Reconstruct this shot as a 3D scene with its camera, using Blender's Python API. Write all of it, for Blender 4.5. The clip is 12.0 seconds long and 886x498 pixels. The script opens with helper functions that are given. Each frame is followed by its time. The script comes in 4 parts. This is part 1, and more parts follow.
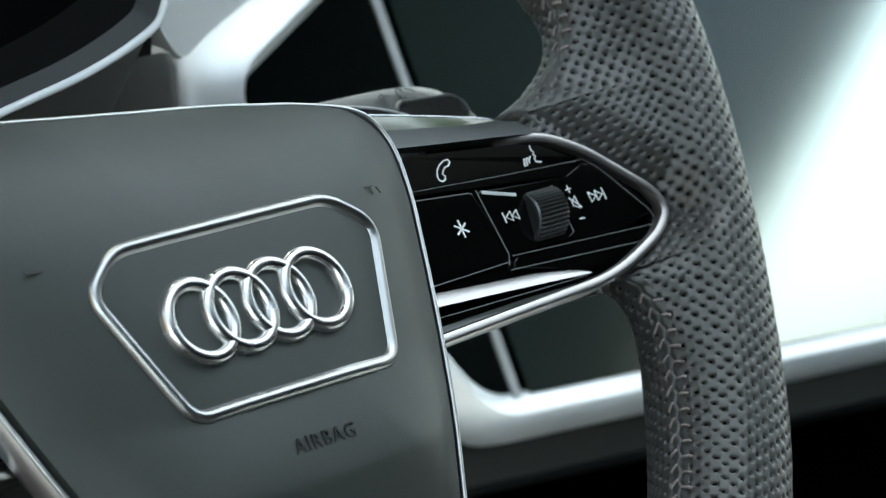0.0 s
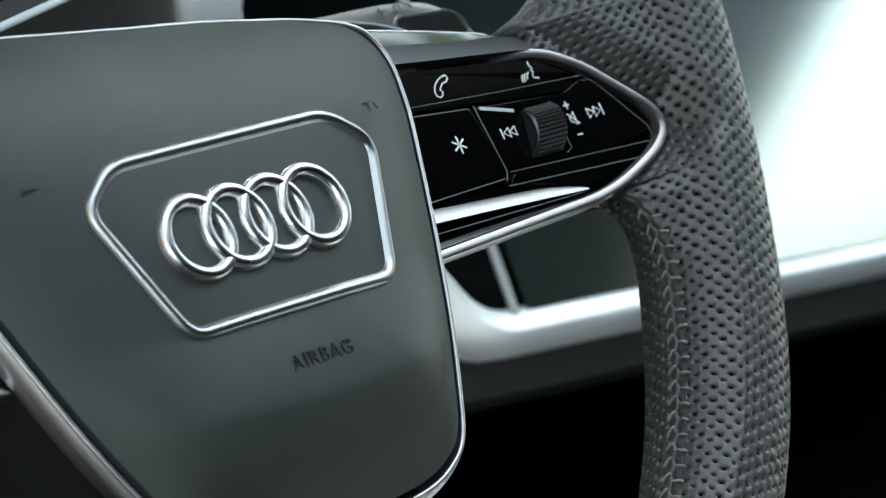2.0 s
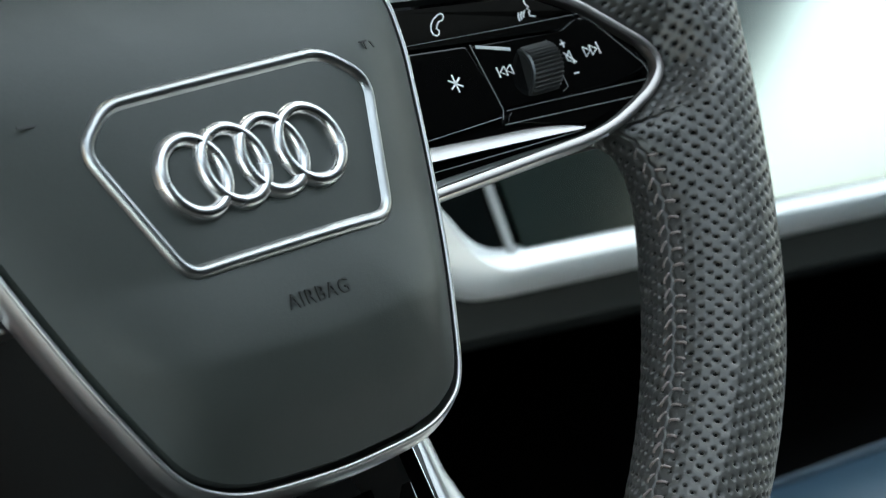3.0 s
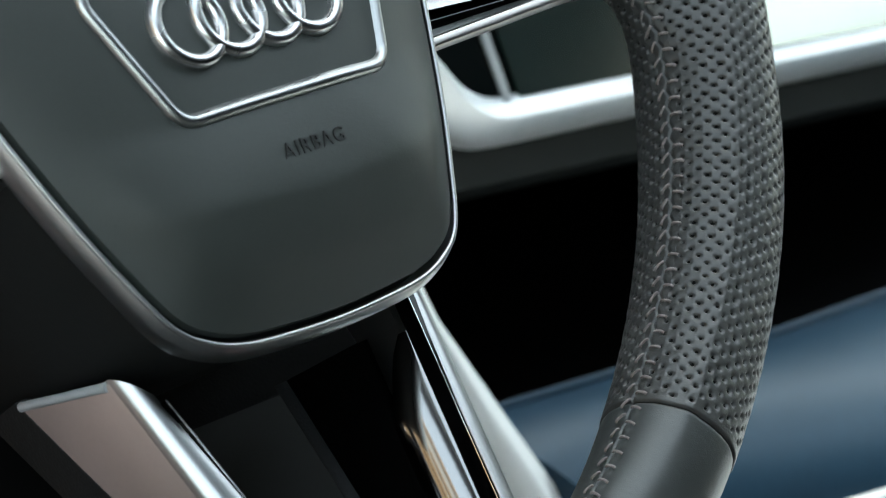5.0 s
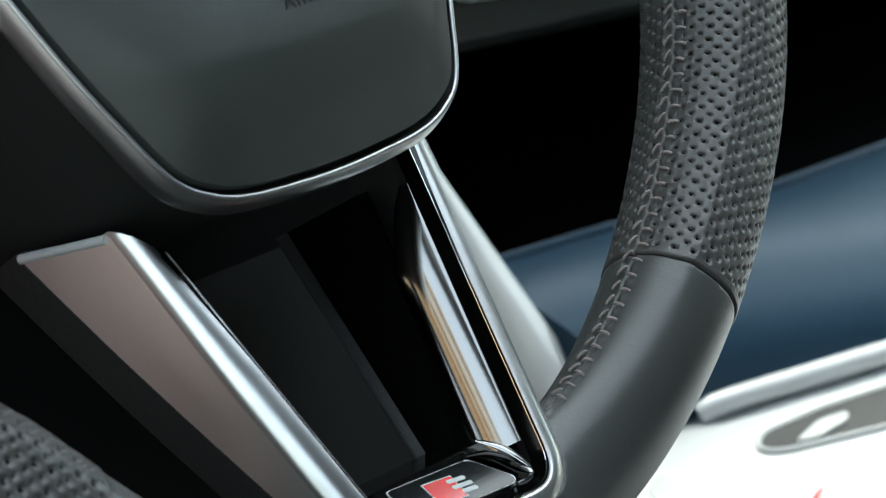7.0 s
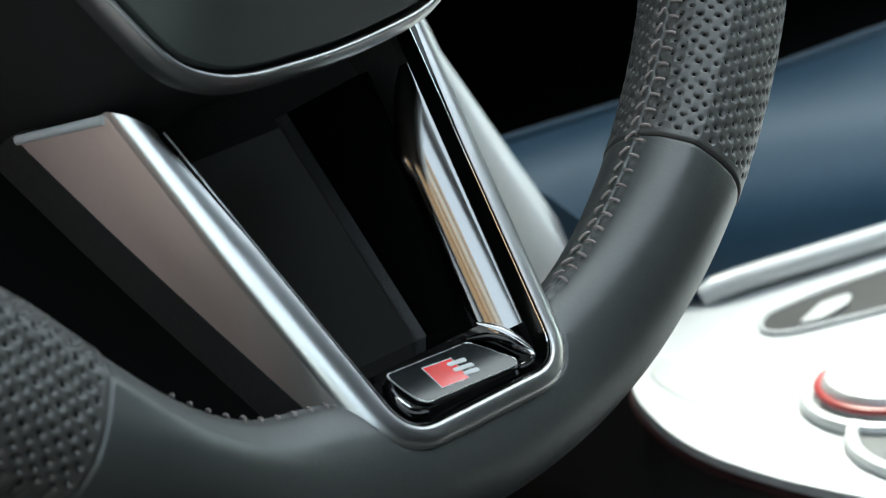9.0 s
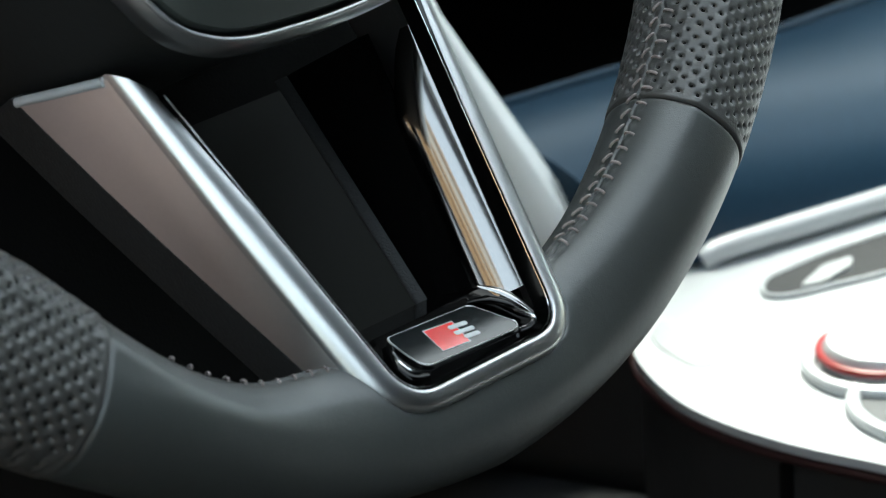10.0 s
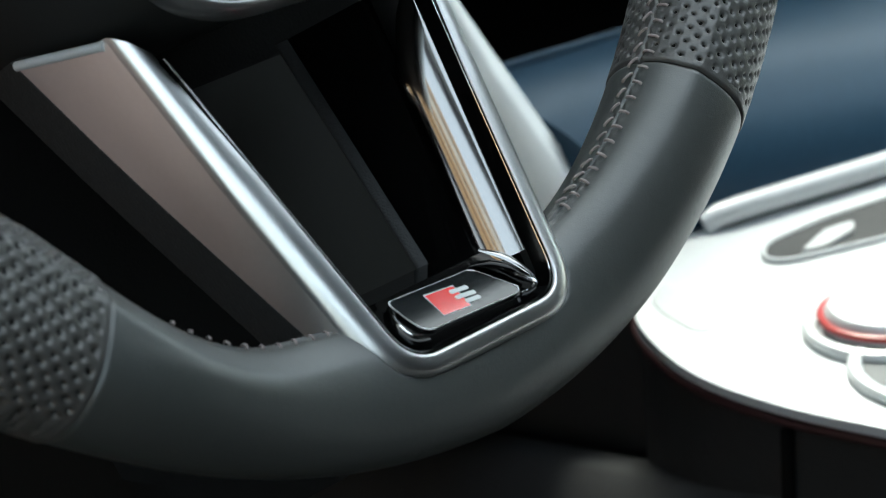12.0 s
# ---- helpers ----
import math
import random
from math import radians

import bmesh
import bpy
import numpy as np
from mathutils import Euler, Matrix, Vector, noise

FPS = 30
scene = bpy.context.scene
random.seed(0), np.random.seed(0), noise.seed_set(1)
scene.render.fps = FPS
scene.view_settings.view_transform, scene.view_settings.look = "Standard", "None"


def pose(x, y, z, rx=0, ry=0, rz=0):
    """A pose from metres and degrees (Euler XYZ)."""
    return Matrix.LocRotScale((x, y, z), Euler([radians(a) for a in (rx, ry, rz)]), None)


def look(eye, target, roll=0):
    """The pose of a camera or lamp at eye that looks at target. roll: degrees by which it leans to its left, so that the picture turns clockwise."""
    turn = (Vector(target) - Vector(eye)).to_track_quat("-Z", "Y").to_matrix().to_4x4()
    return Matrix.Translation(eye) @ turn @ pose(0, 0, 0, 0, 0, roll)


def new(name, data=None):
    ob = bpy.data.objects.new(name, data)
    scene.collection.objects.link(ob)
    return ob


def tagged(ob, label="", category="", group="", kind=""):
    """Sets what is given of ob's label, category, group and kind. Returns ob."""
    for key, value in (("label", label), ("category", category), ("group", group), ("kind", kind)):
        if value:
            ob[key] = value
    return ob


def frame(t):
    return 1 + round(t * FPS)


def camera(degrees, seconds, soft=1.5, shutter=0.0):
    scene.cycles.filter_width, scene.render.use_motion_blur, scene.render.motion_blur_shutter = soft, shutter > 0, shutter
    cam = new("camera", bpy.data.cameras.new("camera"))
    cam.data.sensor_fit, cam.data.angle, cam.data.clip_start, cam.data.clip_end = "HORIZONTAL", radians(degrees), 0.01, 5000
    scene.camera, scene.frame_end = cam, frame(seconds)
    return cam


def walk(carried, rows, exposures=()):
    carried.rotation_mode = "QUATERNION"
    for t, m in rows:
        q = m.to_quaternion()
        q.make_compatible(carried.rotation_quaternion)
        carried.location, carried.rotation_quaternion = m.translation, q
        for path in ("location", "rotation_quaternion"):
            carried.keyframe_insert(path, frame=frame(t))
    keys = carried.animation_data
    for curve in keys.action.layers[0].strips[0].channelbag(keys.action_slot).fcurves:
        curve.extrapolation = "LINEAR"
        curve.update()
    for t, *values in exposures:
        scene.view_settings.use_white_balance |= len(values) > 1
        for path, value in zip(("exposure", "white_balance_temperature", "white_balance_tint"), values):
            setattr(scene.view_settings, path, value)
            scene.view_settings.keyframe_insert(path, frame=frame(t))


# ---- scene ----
# The camera: a long lens on a tripod at the open driver's door that tilts down over the steering wheel.
cam = camera(14.9, 12.0, soft=1.1)
walk(cam, [
    (0.0, pose(-0.44144, -0.46288, 1.04120, 78.272, 3.357, -47.585)),
    (0.5, pose(-0.44184, -0.46326, 1.04133, 78.124, 3.358, -47.582)),
    (1.0, pose(-0.44135, -0.46280, 1.04124, 77.669, 3.359, -47.577)),
    (1.5, pose(-0.44083, -0.46231, 1.04111, 77.300, 3.351, -47.604)),
    (2.0, pose(-0.44056, -0.46206, 1.04107, 76.842, 3.345, -47.623)),
    (2.5, pose(-0.44093, -0.46241, 1.04123, 76.353, 3.337, -47.650)),
    (3.0, pose(-0.44005, -0.46159, 1.04097, 75.800, 3.327, -47.685)),
    (3.2, pose(-0.43954, -0.46111, 1.04081, 75.538, 3.320, -47.708)),
    (4.8, pose(-0.43771, -0.45939, 1.04018, 73.481, 3.306, -47.755)),
    (5.0, pose(-0.43740, -0.45910, 1.04006, 73.236, 3.307, -47.750)),
    (5.5, pose(-0.43685, -0.45858, 1.03982, 72.624, 3.308, -47.748)),
    (6.0, pose(-0.43649, -0.45824, 1.03965, 71.953, 3.311, -47.738)),
    (6.5, pose(-0.43629, -0.45805, 1.03954, 71.359, 3.313, -47.730)),
    (7.0, pose(-0.43545, -0.45726, 1.03912, 70.738, 3.312, -47.733)),
    (7.2, pose(-0.43504, -0.45686, 1.03890, 70.477, 3.313, -47.731)),
    (8.8, pose(-0.43190, -0.45387, 1.03713, 68.881, 3.316, -47.720)),
    (9.0, pose(-0.43154, -0.45352, 1.03691, 68.747, 3.316, -47.720)),
    (9.5, pose(-0.43093, -0.45293, 1.03653, 68.432, 3.320, -47.708)),
    (10.0, pose(-0.43045, -0.45248, 1.03621, 68.129, 3.320, -47.707)),
    (10.5, pose(-0.43019, -0.45222, 1.03602, 67.909, 3.323, -47.697)),
    (11.0, pose(-0.42992, -0.45196, 1.03583, 67.737, 3.324, -47.695)),
    (11.5, pose(-0.43002, -0.45205, 1.03586, 67.627, 3.325, -47.691)),
    (12.0, pose(-0.42948, -0.45154, 1.03554, 67.535, 3.325, -47.691)),
], exposures=[(0.0, 2.56, 6500, -5), (12.0, 2.56, 6500, -5)])
cam.data.dof.use_dof = True
cam.data.dof.focus_distance = 0.692
cam.data.dof.aperture_fstop = 30.0

# ---------------------------------------------------------------- light
world = bpy.data.worlds.new("sky")
scene.world = world
world.use_nodes = True
wn = world.node_tree
sky = wn.nodes.new("ShaderNodeTexSky")
sky.sky_type = "NISHITA"
sky.sun_disc = False
sky.sun_elevation = radians(61)
sky.sun_rotation = radians(45)
sky.air_density, sky.dust_density = 1.0, 1.5
veil = wn.nodes.new("ShaderNodeHueSaturation")
veil.inputs["Saturation"].default_value = 0.45
wn.links.new(sky.outputs[0], veil.inputs["Color"])
wn.links.new(veil.outputs[0], wn.nodes["Background"].inputs[0])
wn.nodes["Background"].inputs[1].default_value = 0.15
sun_data = bpy.data.lights.new("sun", "SUN")
sun_data.energy, sun_data.angle, sun_data.color = 1.2, radians(20), (1.0, 0.96, 0.91)
sun = new("sun", sun_data)
sun.matrix_world = look((1.2, 1.0, 3.0), (0.3, 0.1, 0.7))


# ---------------------------------------------------------------- materials
def material(name, colour, rough=0.5, metal=0.0, vary=0.08, scale=60.0, bump=0.0, bump_scale=900.0, coat=0.0, spec=0.5, rough_vary=0.08):
    """A surface whose colour and gloss drift at two scales, with a fine relief."""
    m = bpy.data.materials.new(name)
    m.use_nodes = True
    nt = m.node_tree
    b = nt.nodes["Principled BSDF"]
    co = nt.nodes.new("ShaderNodeTexCoord")
    big, fine = nt.nodes.new("ShaderNodeTexNoise"), nt.nodes.new("ShaderNodeTexNoise")
    big.inputs["Scale"].default_value, fine.inputs["Scale"].default_value = scale, scale * 14
    big.inputs["Detail"].default_value = fine.inputs["Detail"].default_value = 4
    mix = nt.nodes.new("ShaderNodeMath")
    mix.operation = "ADD"
    for n in (big, fine):
        nt.links.new(co.outputs["Object"], n.inputs["Vector"])
    nt.links.new(big.outputs["Fac"], mix.inputs[0])
    nt.links.new(fine.outputs["Fac"], mix.inputs[1])
    ramp = nt.nodes.new("ShaderNodeMapRange")
    ramp.inputs["From Min"].default_value, ramp.inputs["From Max"].default_value = 0.6, 1.4
    ramp.inputs["To Min"].default_value, ramp.inputs["To Max"].default_value = 1 - vary, 1 + vary
    nt.links.new(mix.outputs[0], ramp.inputs["Value"])
    tint = nt.nodes.new("ShaderNodeMix")
    tint.data_type, tint.blend_type = "RGBA", "MULTIPLY"
    tint.inputs["Factor"].default_value = 1.0
    tint.inputs["A"].default_value = (*colour, 1)
    nt.links.new(ramp.outputs[0], tint.inputs["B"])
    nt.links.new(tint.outputs["Result"], b.inputs["Base Color"])
    rr = nt.nodes.new("ShaderNodeMapRange")
    rr.inputs["From Min"].default_value, rr.inputs["From Max"].default_value = 0.3, 0.7
    rr.inputs["To Min"].default_value, rr.inputs["To Max"].default_value = max(0.0, rough * (1 - rough_vary)), rough * (1 + rough_vary)
    nt.links.new(big.outputs["Fac"], rr.inputs["Value"])
    nt.links.new(rr.outputs[0], b.inputs["Roughness"])
    b.inputs["Metallic"].default_value = metal
    b.inputs["Coat Weight"].default_value = coat
    b.inputs["Coat Roughness"].default_value = 0.03
    b.inputs["Specular IOR Level"].default_value = spec
    if bump:
        v = nt.nodes.new("ShaderNodeTexVoronoi")
        v.feature = "DISTANCE_TO_EDGE" if bump_scale > 700 else "F1"
        v.inputs["Scale"].default_value = bump_scale
        nt.links.new(co.outputs["Object"], v.inputs["Vector"])
        n2 = nt.nodes.new("ShaderNodeTexNoise")
        n2.inputs["Scale"].default_value = bump_scale * 0.4
        nt.links.new(co.outputs["Object"], n2.inputs["Vector"])
        add = nt.nodes.new("ShaderNodeMath")
        add.operation = "ADD"
        nt.links.new(v.outputs["Distance"], add.inputs[0])
        nt.links.new(n2.outputs["Fac"], add.inputs[1])
        bp = nt.nodes.new("ShaderNodeBump")
        bp.inputs["Strength"].default_value = bump
        bp.inputs["Distance"].default_value = 0.0003
        nt.links.new(add.outputs[0], bp.inputs["Height"])
        nt.links.new(bp.outputs["Normal"], b.inputs["Normal"])
    return m


LEATHER = material("perforated leather", (0.055, 0.0535, 0.0515), 0.40, vary=0.12, scale=40, bump=0.25, bump_scale=1500, spec=0.7)
HOLE = material("dark leather backing", (0.008, 0.008, 0.008), 0.9, vary=0.1, scale=60, spec=0.1)
SMOOTH = material("smooth leather", (0.036, 0.0395, 0.0385), 0.42, vary=0.08, scale=30, bump=0.16, bump_scale=2300, spec=1.0)
PAD = material("soft-touch airbag skin", (0.037, 0.042, 0.0385), 0.50, vary=0.05, scale=25, bump=0.10, bump_scale=2600, spec=0.55)
RING = material("bright chrome ring", (0.70, 0.695, 0.70), 0.27, 1.0, vary=0.02, scale=50)
INLAY_DARK_END = material("inlay darkened for weak reflection", (0.006, 0.014, 0.012), 0.12, vary=0.05, scale=20, spec=1.0)
THREAD = material("grey thread", (0.27, 0.23, 0.22), 0.75, vary=0.2, scale=300, bump=0.5, bump_scale=600)
CHROME = material("polished chrome", (0.80, 0.80, 0.81), 0.13, 1.0, vary=0.02, scale=50)
SATIN = material("satin aluminium", (0.55, 0.55, 0.55), 0.34, 1.0, vary=0.03, scale=60)
FLANK = material("pale satin aluminium", (0.67, 0.64, 0.63), 0.34, 1.0, vary=0.03, scale=60)
PIANO = material("piano black plastic", (0.002, 0.002, 0.002), 0.06, vary=0.1, scale=80, spec=0.25)
DARK_CHROME = material("dark chrome", (0.36, 0.355, 0.35), 0.10, 1.0, vary=0.03, scale=50)
GLASS_BLACK = material("black display glass", (0.002, 0.003, 0.003), 0.06, vary=0.1, scale=20, spec=0.2)
BLACK = material("black grained plastic", (0.007, 0.007, 0.0075), 0.55, vary=0.15, scale=50, bump=0.5, bump_scale=1200, spec=0.2)
REFLECT_GREY = material("grey for the inlay's reflection", (0.42, 0.515, 0.55), 0.9, vary=0.06, scale=20)
DASH = material("soft black dash skin", (0.0045, 0.0048, 0.005), 0.75, vary=0.15, scale=40, bump=0.4, bump_scale=1100, spec=0.08)
DARK = material("near-black lining and shade", (0.0035, 0.0035, 0.0035), 0.85, vary=0.15, scale=30, bump=0.2, bump_scale=800, spec=0.1)
WHITE_INK = material("white legend ink", (0.80, 0.82, 0.82), 0.5, vary=0.03, scale=300)
GREY_INK = material("moulded dark lettering", (0.024, 0.024, 0.024), 0.5, vary=0.05, scale=300)
RED = material("red enamel", (0.75, 0.012, 0.012), 0.18, vary=0.05, scale=200, coat=1.0)
RED_TRIM = material("red rubber ring", (0.30, 0.022, 0.022), 0.4, vary=0.05, scale=60)
SILVER = material("silver painted plastic", (0.53, 0.545, 0.555), 0.38, 0.15, vary=0.03, scale=40)
FRAME_SILVER = material("pale silver lacquer", (0.90, 0.915, 0.925), 0.35, 0.55, vary=0.02, scale=40)
BRACE = material("pale satin lacquer", (0.84, 0.86, 0.87), 0.38, vary=0.02, scale=40)
BLUEGREY = material("slate-blue panel", (0.016, 0.042, 0.072), 0.40, vary=0.08, scale=20, spec=0.25)
INLAY = material("satin grey inlay", (0.36, 0.405, 0.435), 0.10, 0.9, vary=0.01, scale=8, rough_vary=0.0)
LINER = material("grey rubber liner", (0.10, 0.103, 0.106), 0.6, vary=0.1, scale=40)
STALK = material("mid grey plastic", (0.085, 0.090, 0.090), 0.5, vary=0.06, scale=60, bump=0.2, bump_scale=1500)
TRIM = material("satin silver trim", (0.46, 0.465, 0.465), 0.33, 1.0, vary=0.04, scale=60)
POD_SATIN = material("grey satin trim", (0.42, 0.392, 0.38), 0.33, 1.0, vary=0.05, scale=60)
POD_GREY = material("dark grey satin trim", (0.13, 0.138, 0.14), 0.45, 1.0, vary=0.05, scale=60)
BLADE = material("satin grey blade", (0.34, 0.33, 0.33), 0.22, 1.0, vary=0.05, scale=60)
GUNMETAL = material("gunmetal satin trim", (0.085, 0.095, 0.08), 0.20, 1.0, vary=0.05, scale=60)
SLOT = material("dark rubber mat", (0.020, 0.0205, 0.022), 0.7, vary=0.15, scale=60, bump=0.3, bump_scale=700)
RED_FRINGE = material("dark red of the reflected fringe", (0.030, 0.006, 0.007), 0.5, vary=0.1, scale=60)
LIP = material("dark grained lip", (0.020, 0.0205, 0.021), 0.55, vary=0.15, scale=60, bump=0.5, bump_scale=1100, spec=0.3)
PANEL_GREY = material("dark grey grained plastic", (0.0076, 0.0094, 0.0090), 0.6, vary=0.15, scale=60, bump=0.12, bump_scale=1300, spec=0.3)
COLUMN = material("smooth black plastic", (0.0065, 0.0067, 0.0066), 0.55, vary=0.1, scale=40, spec=0.2)
SYMBOL_GLINT_GREY = material("grey symbols and key glints", (0.16, 0.17, 0.17), 0.5, vary=0.05, scale=300)
SHELL = material("smooth dark grey plastic", (0.0165, 0.0172, 0.0172), 0.5, vary=0.08, scale=40, bump=0.15, bump_scale=1800, spec=0.35)
LENS = material("smoked badge glaze", (0.012, 0.014, 0.015), 0.04, vary=0.05, scale=60, coat=0.3, spec=0.4)
HOOD_DEEP = material("hood black, deepest step", (0.0015, 0.0016, 0.0016), 0.8, vary=0.1, scale=30, spec=0.05)
HOOD_LIT = material("hood black, lit step", (0.030, 0.031, 0.032), 0.45, vary=0.1, scale=30, spec=0.3)
CLOTH = material("dark carpet", (0.012, 0.012, 0.013), 0.9, vary=0.2, scale=40, bump=0.5, bump_scale=900)
HEADLINER = material("dark grey headliner", (0.045, 0.047, 0.047), 0.95, vary=0.05, scale=20)
PAINT = material("dark car paint", (0.05, 0.055, 0.06), 0.25, vary=0.05, scale=6, coat=0.5)
POCKET = material("pale grey insert and pocket shading", (0.42, 0.43, 0.435), 0.6, vary=0.08, scale=60)
BACKDROP_OCHRE = material("matt ochre backdrop", (0.34, 0.215, 0.115), 0.9, vary=0.35, scale=0.8)
BACKDROP_BROWN = material("matt brown backdrop", (0.10, 0.055, 0.025), 0.8, vary=0.3, scale=0.8)
BACKDROP_PALE = material("matt pale backdrop", (0.45, 0.42, 0.38), 0.8, vary=0.15, scale=0.8)
FOLIAGE = material("far foliage", (0.055, 0.085, 0.030), 0.9, vary=0.5, scale=0.6)
PAVING = material("brown paving", (0.085, 0.062, 0.062), 0.9, vary=0.35, scale=1.5, bump=0.6, bump_scale=60)


# ---------------------------------------------------------------- mesh helpers
def part(name, mesh_data, mat, parent=None, label="", smooth=True):
    """Links verts and faces, or a bmesh, as one mesh object."""
    me = bpy.data.meshes.new(name)
    if isinstance(mesh_data, bmesh.types.BMesh):
        bmesh.ops.recalc_face_normals(mesh_data, faces=mesh_data.faces)
        mesh_data.to_mesh(me)
        mesh_data.free()
    else:
        me.from_pydata([tuple(v) for v in mesh_data[0]], [], mesh_data[1])
        bm = bmesh.new()
        bm.from_mesh(me)
        bmesh.ops.recalc_face_normals(bm, faces=bm.faces)
        bm.to_mesh(me)
        bm.free()
    me.materials.append(mat)
    if smooth:
        me.shade_smooth()
        me.set_sharp_from_angle(angle=radians(42))
    ob = new(name, me)
    if parent is not None:
        ob.parent = parent
    return tagged(ob, label)


def thing(name, label, category, m=None, group="", kind=""):
    ob = new(name)
    ob.empty_display_size = 0.02
    if m is not None:
        ob.matrix_world = m
    return tagged(ob, label, category, group, kind)


def loft(rings, closed=True, cap=True, loop=False):
    """Verts and faces through rings of equal length. loop: the last ring joins the first."""
    n, k = len(rings), len(rings[0])
    verts = [tuple(v) for r in rings for v in r]
    faces = []
    for i in range(n if loop else n - 1):
        j = (i + 1) % n
        for a in range(k if closed else k - 1):
            b = (a + 1) % k
            faces.append((i * k + a, i * k + b, j * k + b, j * k + a))
    if cap and closed and not loop:
        faces.append(tuple(range(k))[::-1])
        faces.append(tuple((n - 1) * k + a for a in range(k)))
    return verts, faces


def spline(points, n, closed=False):
    """Catmull-Rom through points, n samples a span."""
    p = [Vector(q) for q in points]
    out = []
    spans = len(p) if closed else len(p) - 1
    for i in range(spans):
        if closed:
            a, b, c, d = p[i - 1], p[i], p[(i + 1) % len(p)], p[(i + 2) % len(p)]
        else:
            a, b, c, d = p[max(i - 1, 0)], p[i], p[i + 1], p[min(i + 2, len(p) - 1)]
        for k in range(n):
            t = k / n
            out.append(0.5 * (2 * b + (c - a) * t + (2 * a - 5 * b + 4 * c - d) * t * t + (3 * b - a - 3 * c + d) * t ** 3))
    if not closed:
        out.append(p[-1])
    return out


def rounded(points, radius, n=6, closed=True):
    """A polyline with its corners rounded. radius: one number or one a corner."""
    p = [Vector(q) for q in points]
    out = []
    for i, b in enumerate(p):
        if not closed and i in (0, len(p) - 1):
            out.append(b)
            continue
        a, c = p[i - 1], p[(i + 1) % len(p)]
        r = radius[i] if isinstance(radius, (list, tuple)) else radius
        u, v = (a - b), (c - b)
        r1 = min(r, u.length * 0.48)
        r2 = min(r, v.length * 0.48)
        s, e = b + u.normalized() * r1, b + v.normalized() * r2
        for k in range(n + 1):
            t = k / n
            out.append((1 - t) ** 2 * s + 2 * t * (1 - t) * b + t * t * e)
    return out


def sweep(path, profile, up=(0, 0, 1), closed=False, cap=True):
    """profile: (side, up) pairs round the path; side points to the left of the way as seen along up."""
    path = [Vector(q) for q in path]
    up = Vector(up)
    rings = []
    for i, q in enumerate(path):
        if closed:
            t = path[(i + 1) % len(path)] - path[i - 1]
        else:
            t = path[min(i + 1, len(path) - 1)] - path[max(i - 1, 0)]
        t.normalize()
        s = up.cross(t).normalized()
        w = t.cross(s)
        rings.append([q + s * a + w * b for a, b in profile])
    return loft(rings, True, cap, closed)


def circle(r, n=12, squash=1.0):
    return [(r * math.cos(2 * math.pi * k / n), r * squash * math.sin(2 * math.pi * k / n)) for k in range(n)]


def slab(outline, z0, z1, bevel=0.0, segments=2):
    """An upright prism over a flat outline, its top edges rounded. z0 below z1."""
    bm = bmesh.new()
    lo = [bm.verts.new((p[0], p[1], z0)) for p in outline]
    hi = [bm.verts.new((p[0], p[1], z1)) for p in outline]
    n = len(outline)
    bm.faces.new(lo[::-1])
    top = bm.faces.new(hi)
    for i in range(n):
        bm.faces.new((lo[i], lo[(i + 1) % n], hi[(i + 1) % n], hi[i]))
    if bevel:
        bmesh.ops.bevel(bm, geom=list(top.edges), offset=bevel, segments=segments, profile=0.5, affect="EDGES")
        bm.faces.ensure_lookup_table()
        flat = max(bm.faces, key=lambda q: q.calc_center_median().z + (0.001 if len(q.verts) > 4 else 0))
        bmesh.ops.inset_region(bm, faces=[flat], thickness=bevel * 0.4, use_even_offset=True)
    return bm


def box(size, at=(0, 0, 0), bevel=0.002, turn=None):
    bm = bmesh.new()
    bmesh.ops.create_cube(bm, size=1.0)
    bmesh.ops.scale(bm, vec=size, verts=bm.verts)
    if bevel:
        bmesh.ops.bevel(bm, geom=list(bm.edges), offset=bevel, segments=2, profile=0.5, affect="EDGES")
    if turn is not None:
        bmesh.ops.transform(bm, matrix=turn, verts=bm.verts)
    bmesh.ops.translate(bm, vec=at, verts=bm.verts)
    return bm


def words(text, size, m, depth=0.0002, spacing=1.0):
    """A bmesh of letters in the built-in font, standing at the pose m."""
    cu = bpy.data.curves.new("letters", "FONT")
    cu.body, cu.size, cu.extrude, cu.align_x, cu.align_y, cu.space_character = text, size, depth, "CENTER", "CENTER", spacing
    cu.resolution_u = 3
    ob = new("letters", cu)
    me = bpy.data.meshes.new_from_object(ob.evaluated_get(bpy.context.evaluated_depsgraph_get()))
    bm = bmesh.new()
    bm.from_mesh(me)
    bmesh.ops.transform(bm, matrix=m, verts=bm.verts)
    bpy.data.objects.remove(ob)
    bpy.data.meshes.remove(me)
    bpy.data.curves.remove(cu)
    return bm


def bars(strokes, width, z, depth=0.00015):
    """A bmesh of flat strokes; each stroke is a polyline of (x, y)."""
    bm = bmesh.new()
    for st in strokes:
        pts = [Vector((*q, z)) for q in st]
        v, f = sweep(pts, [(-width / 2, 0), (width / 2, 0), (width / 2, depth), (-width / 2, depth)])
        made = [bm.verts.new(q) for q in v]
        for face in f:
            bm.faces.new([made[i] for i in face])
    return bm


def smoothstep(x, a, b):
    t = np.clip((x - a) / (b - a), 0, 1)
    return t * t * (3 - 2 * t)


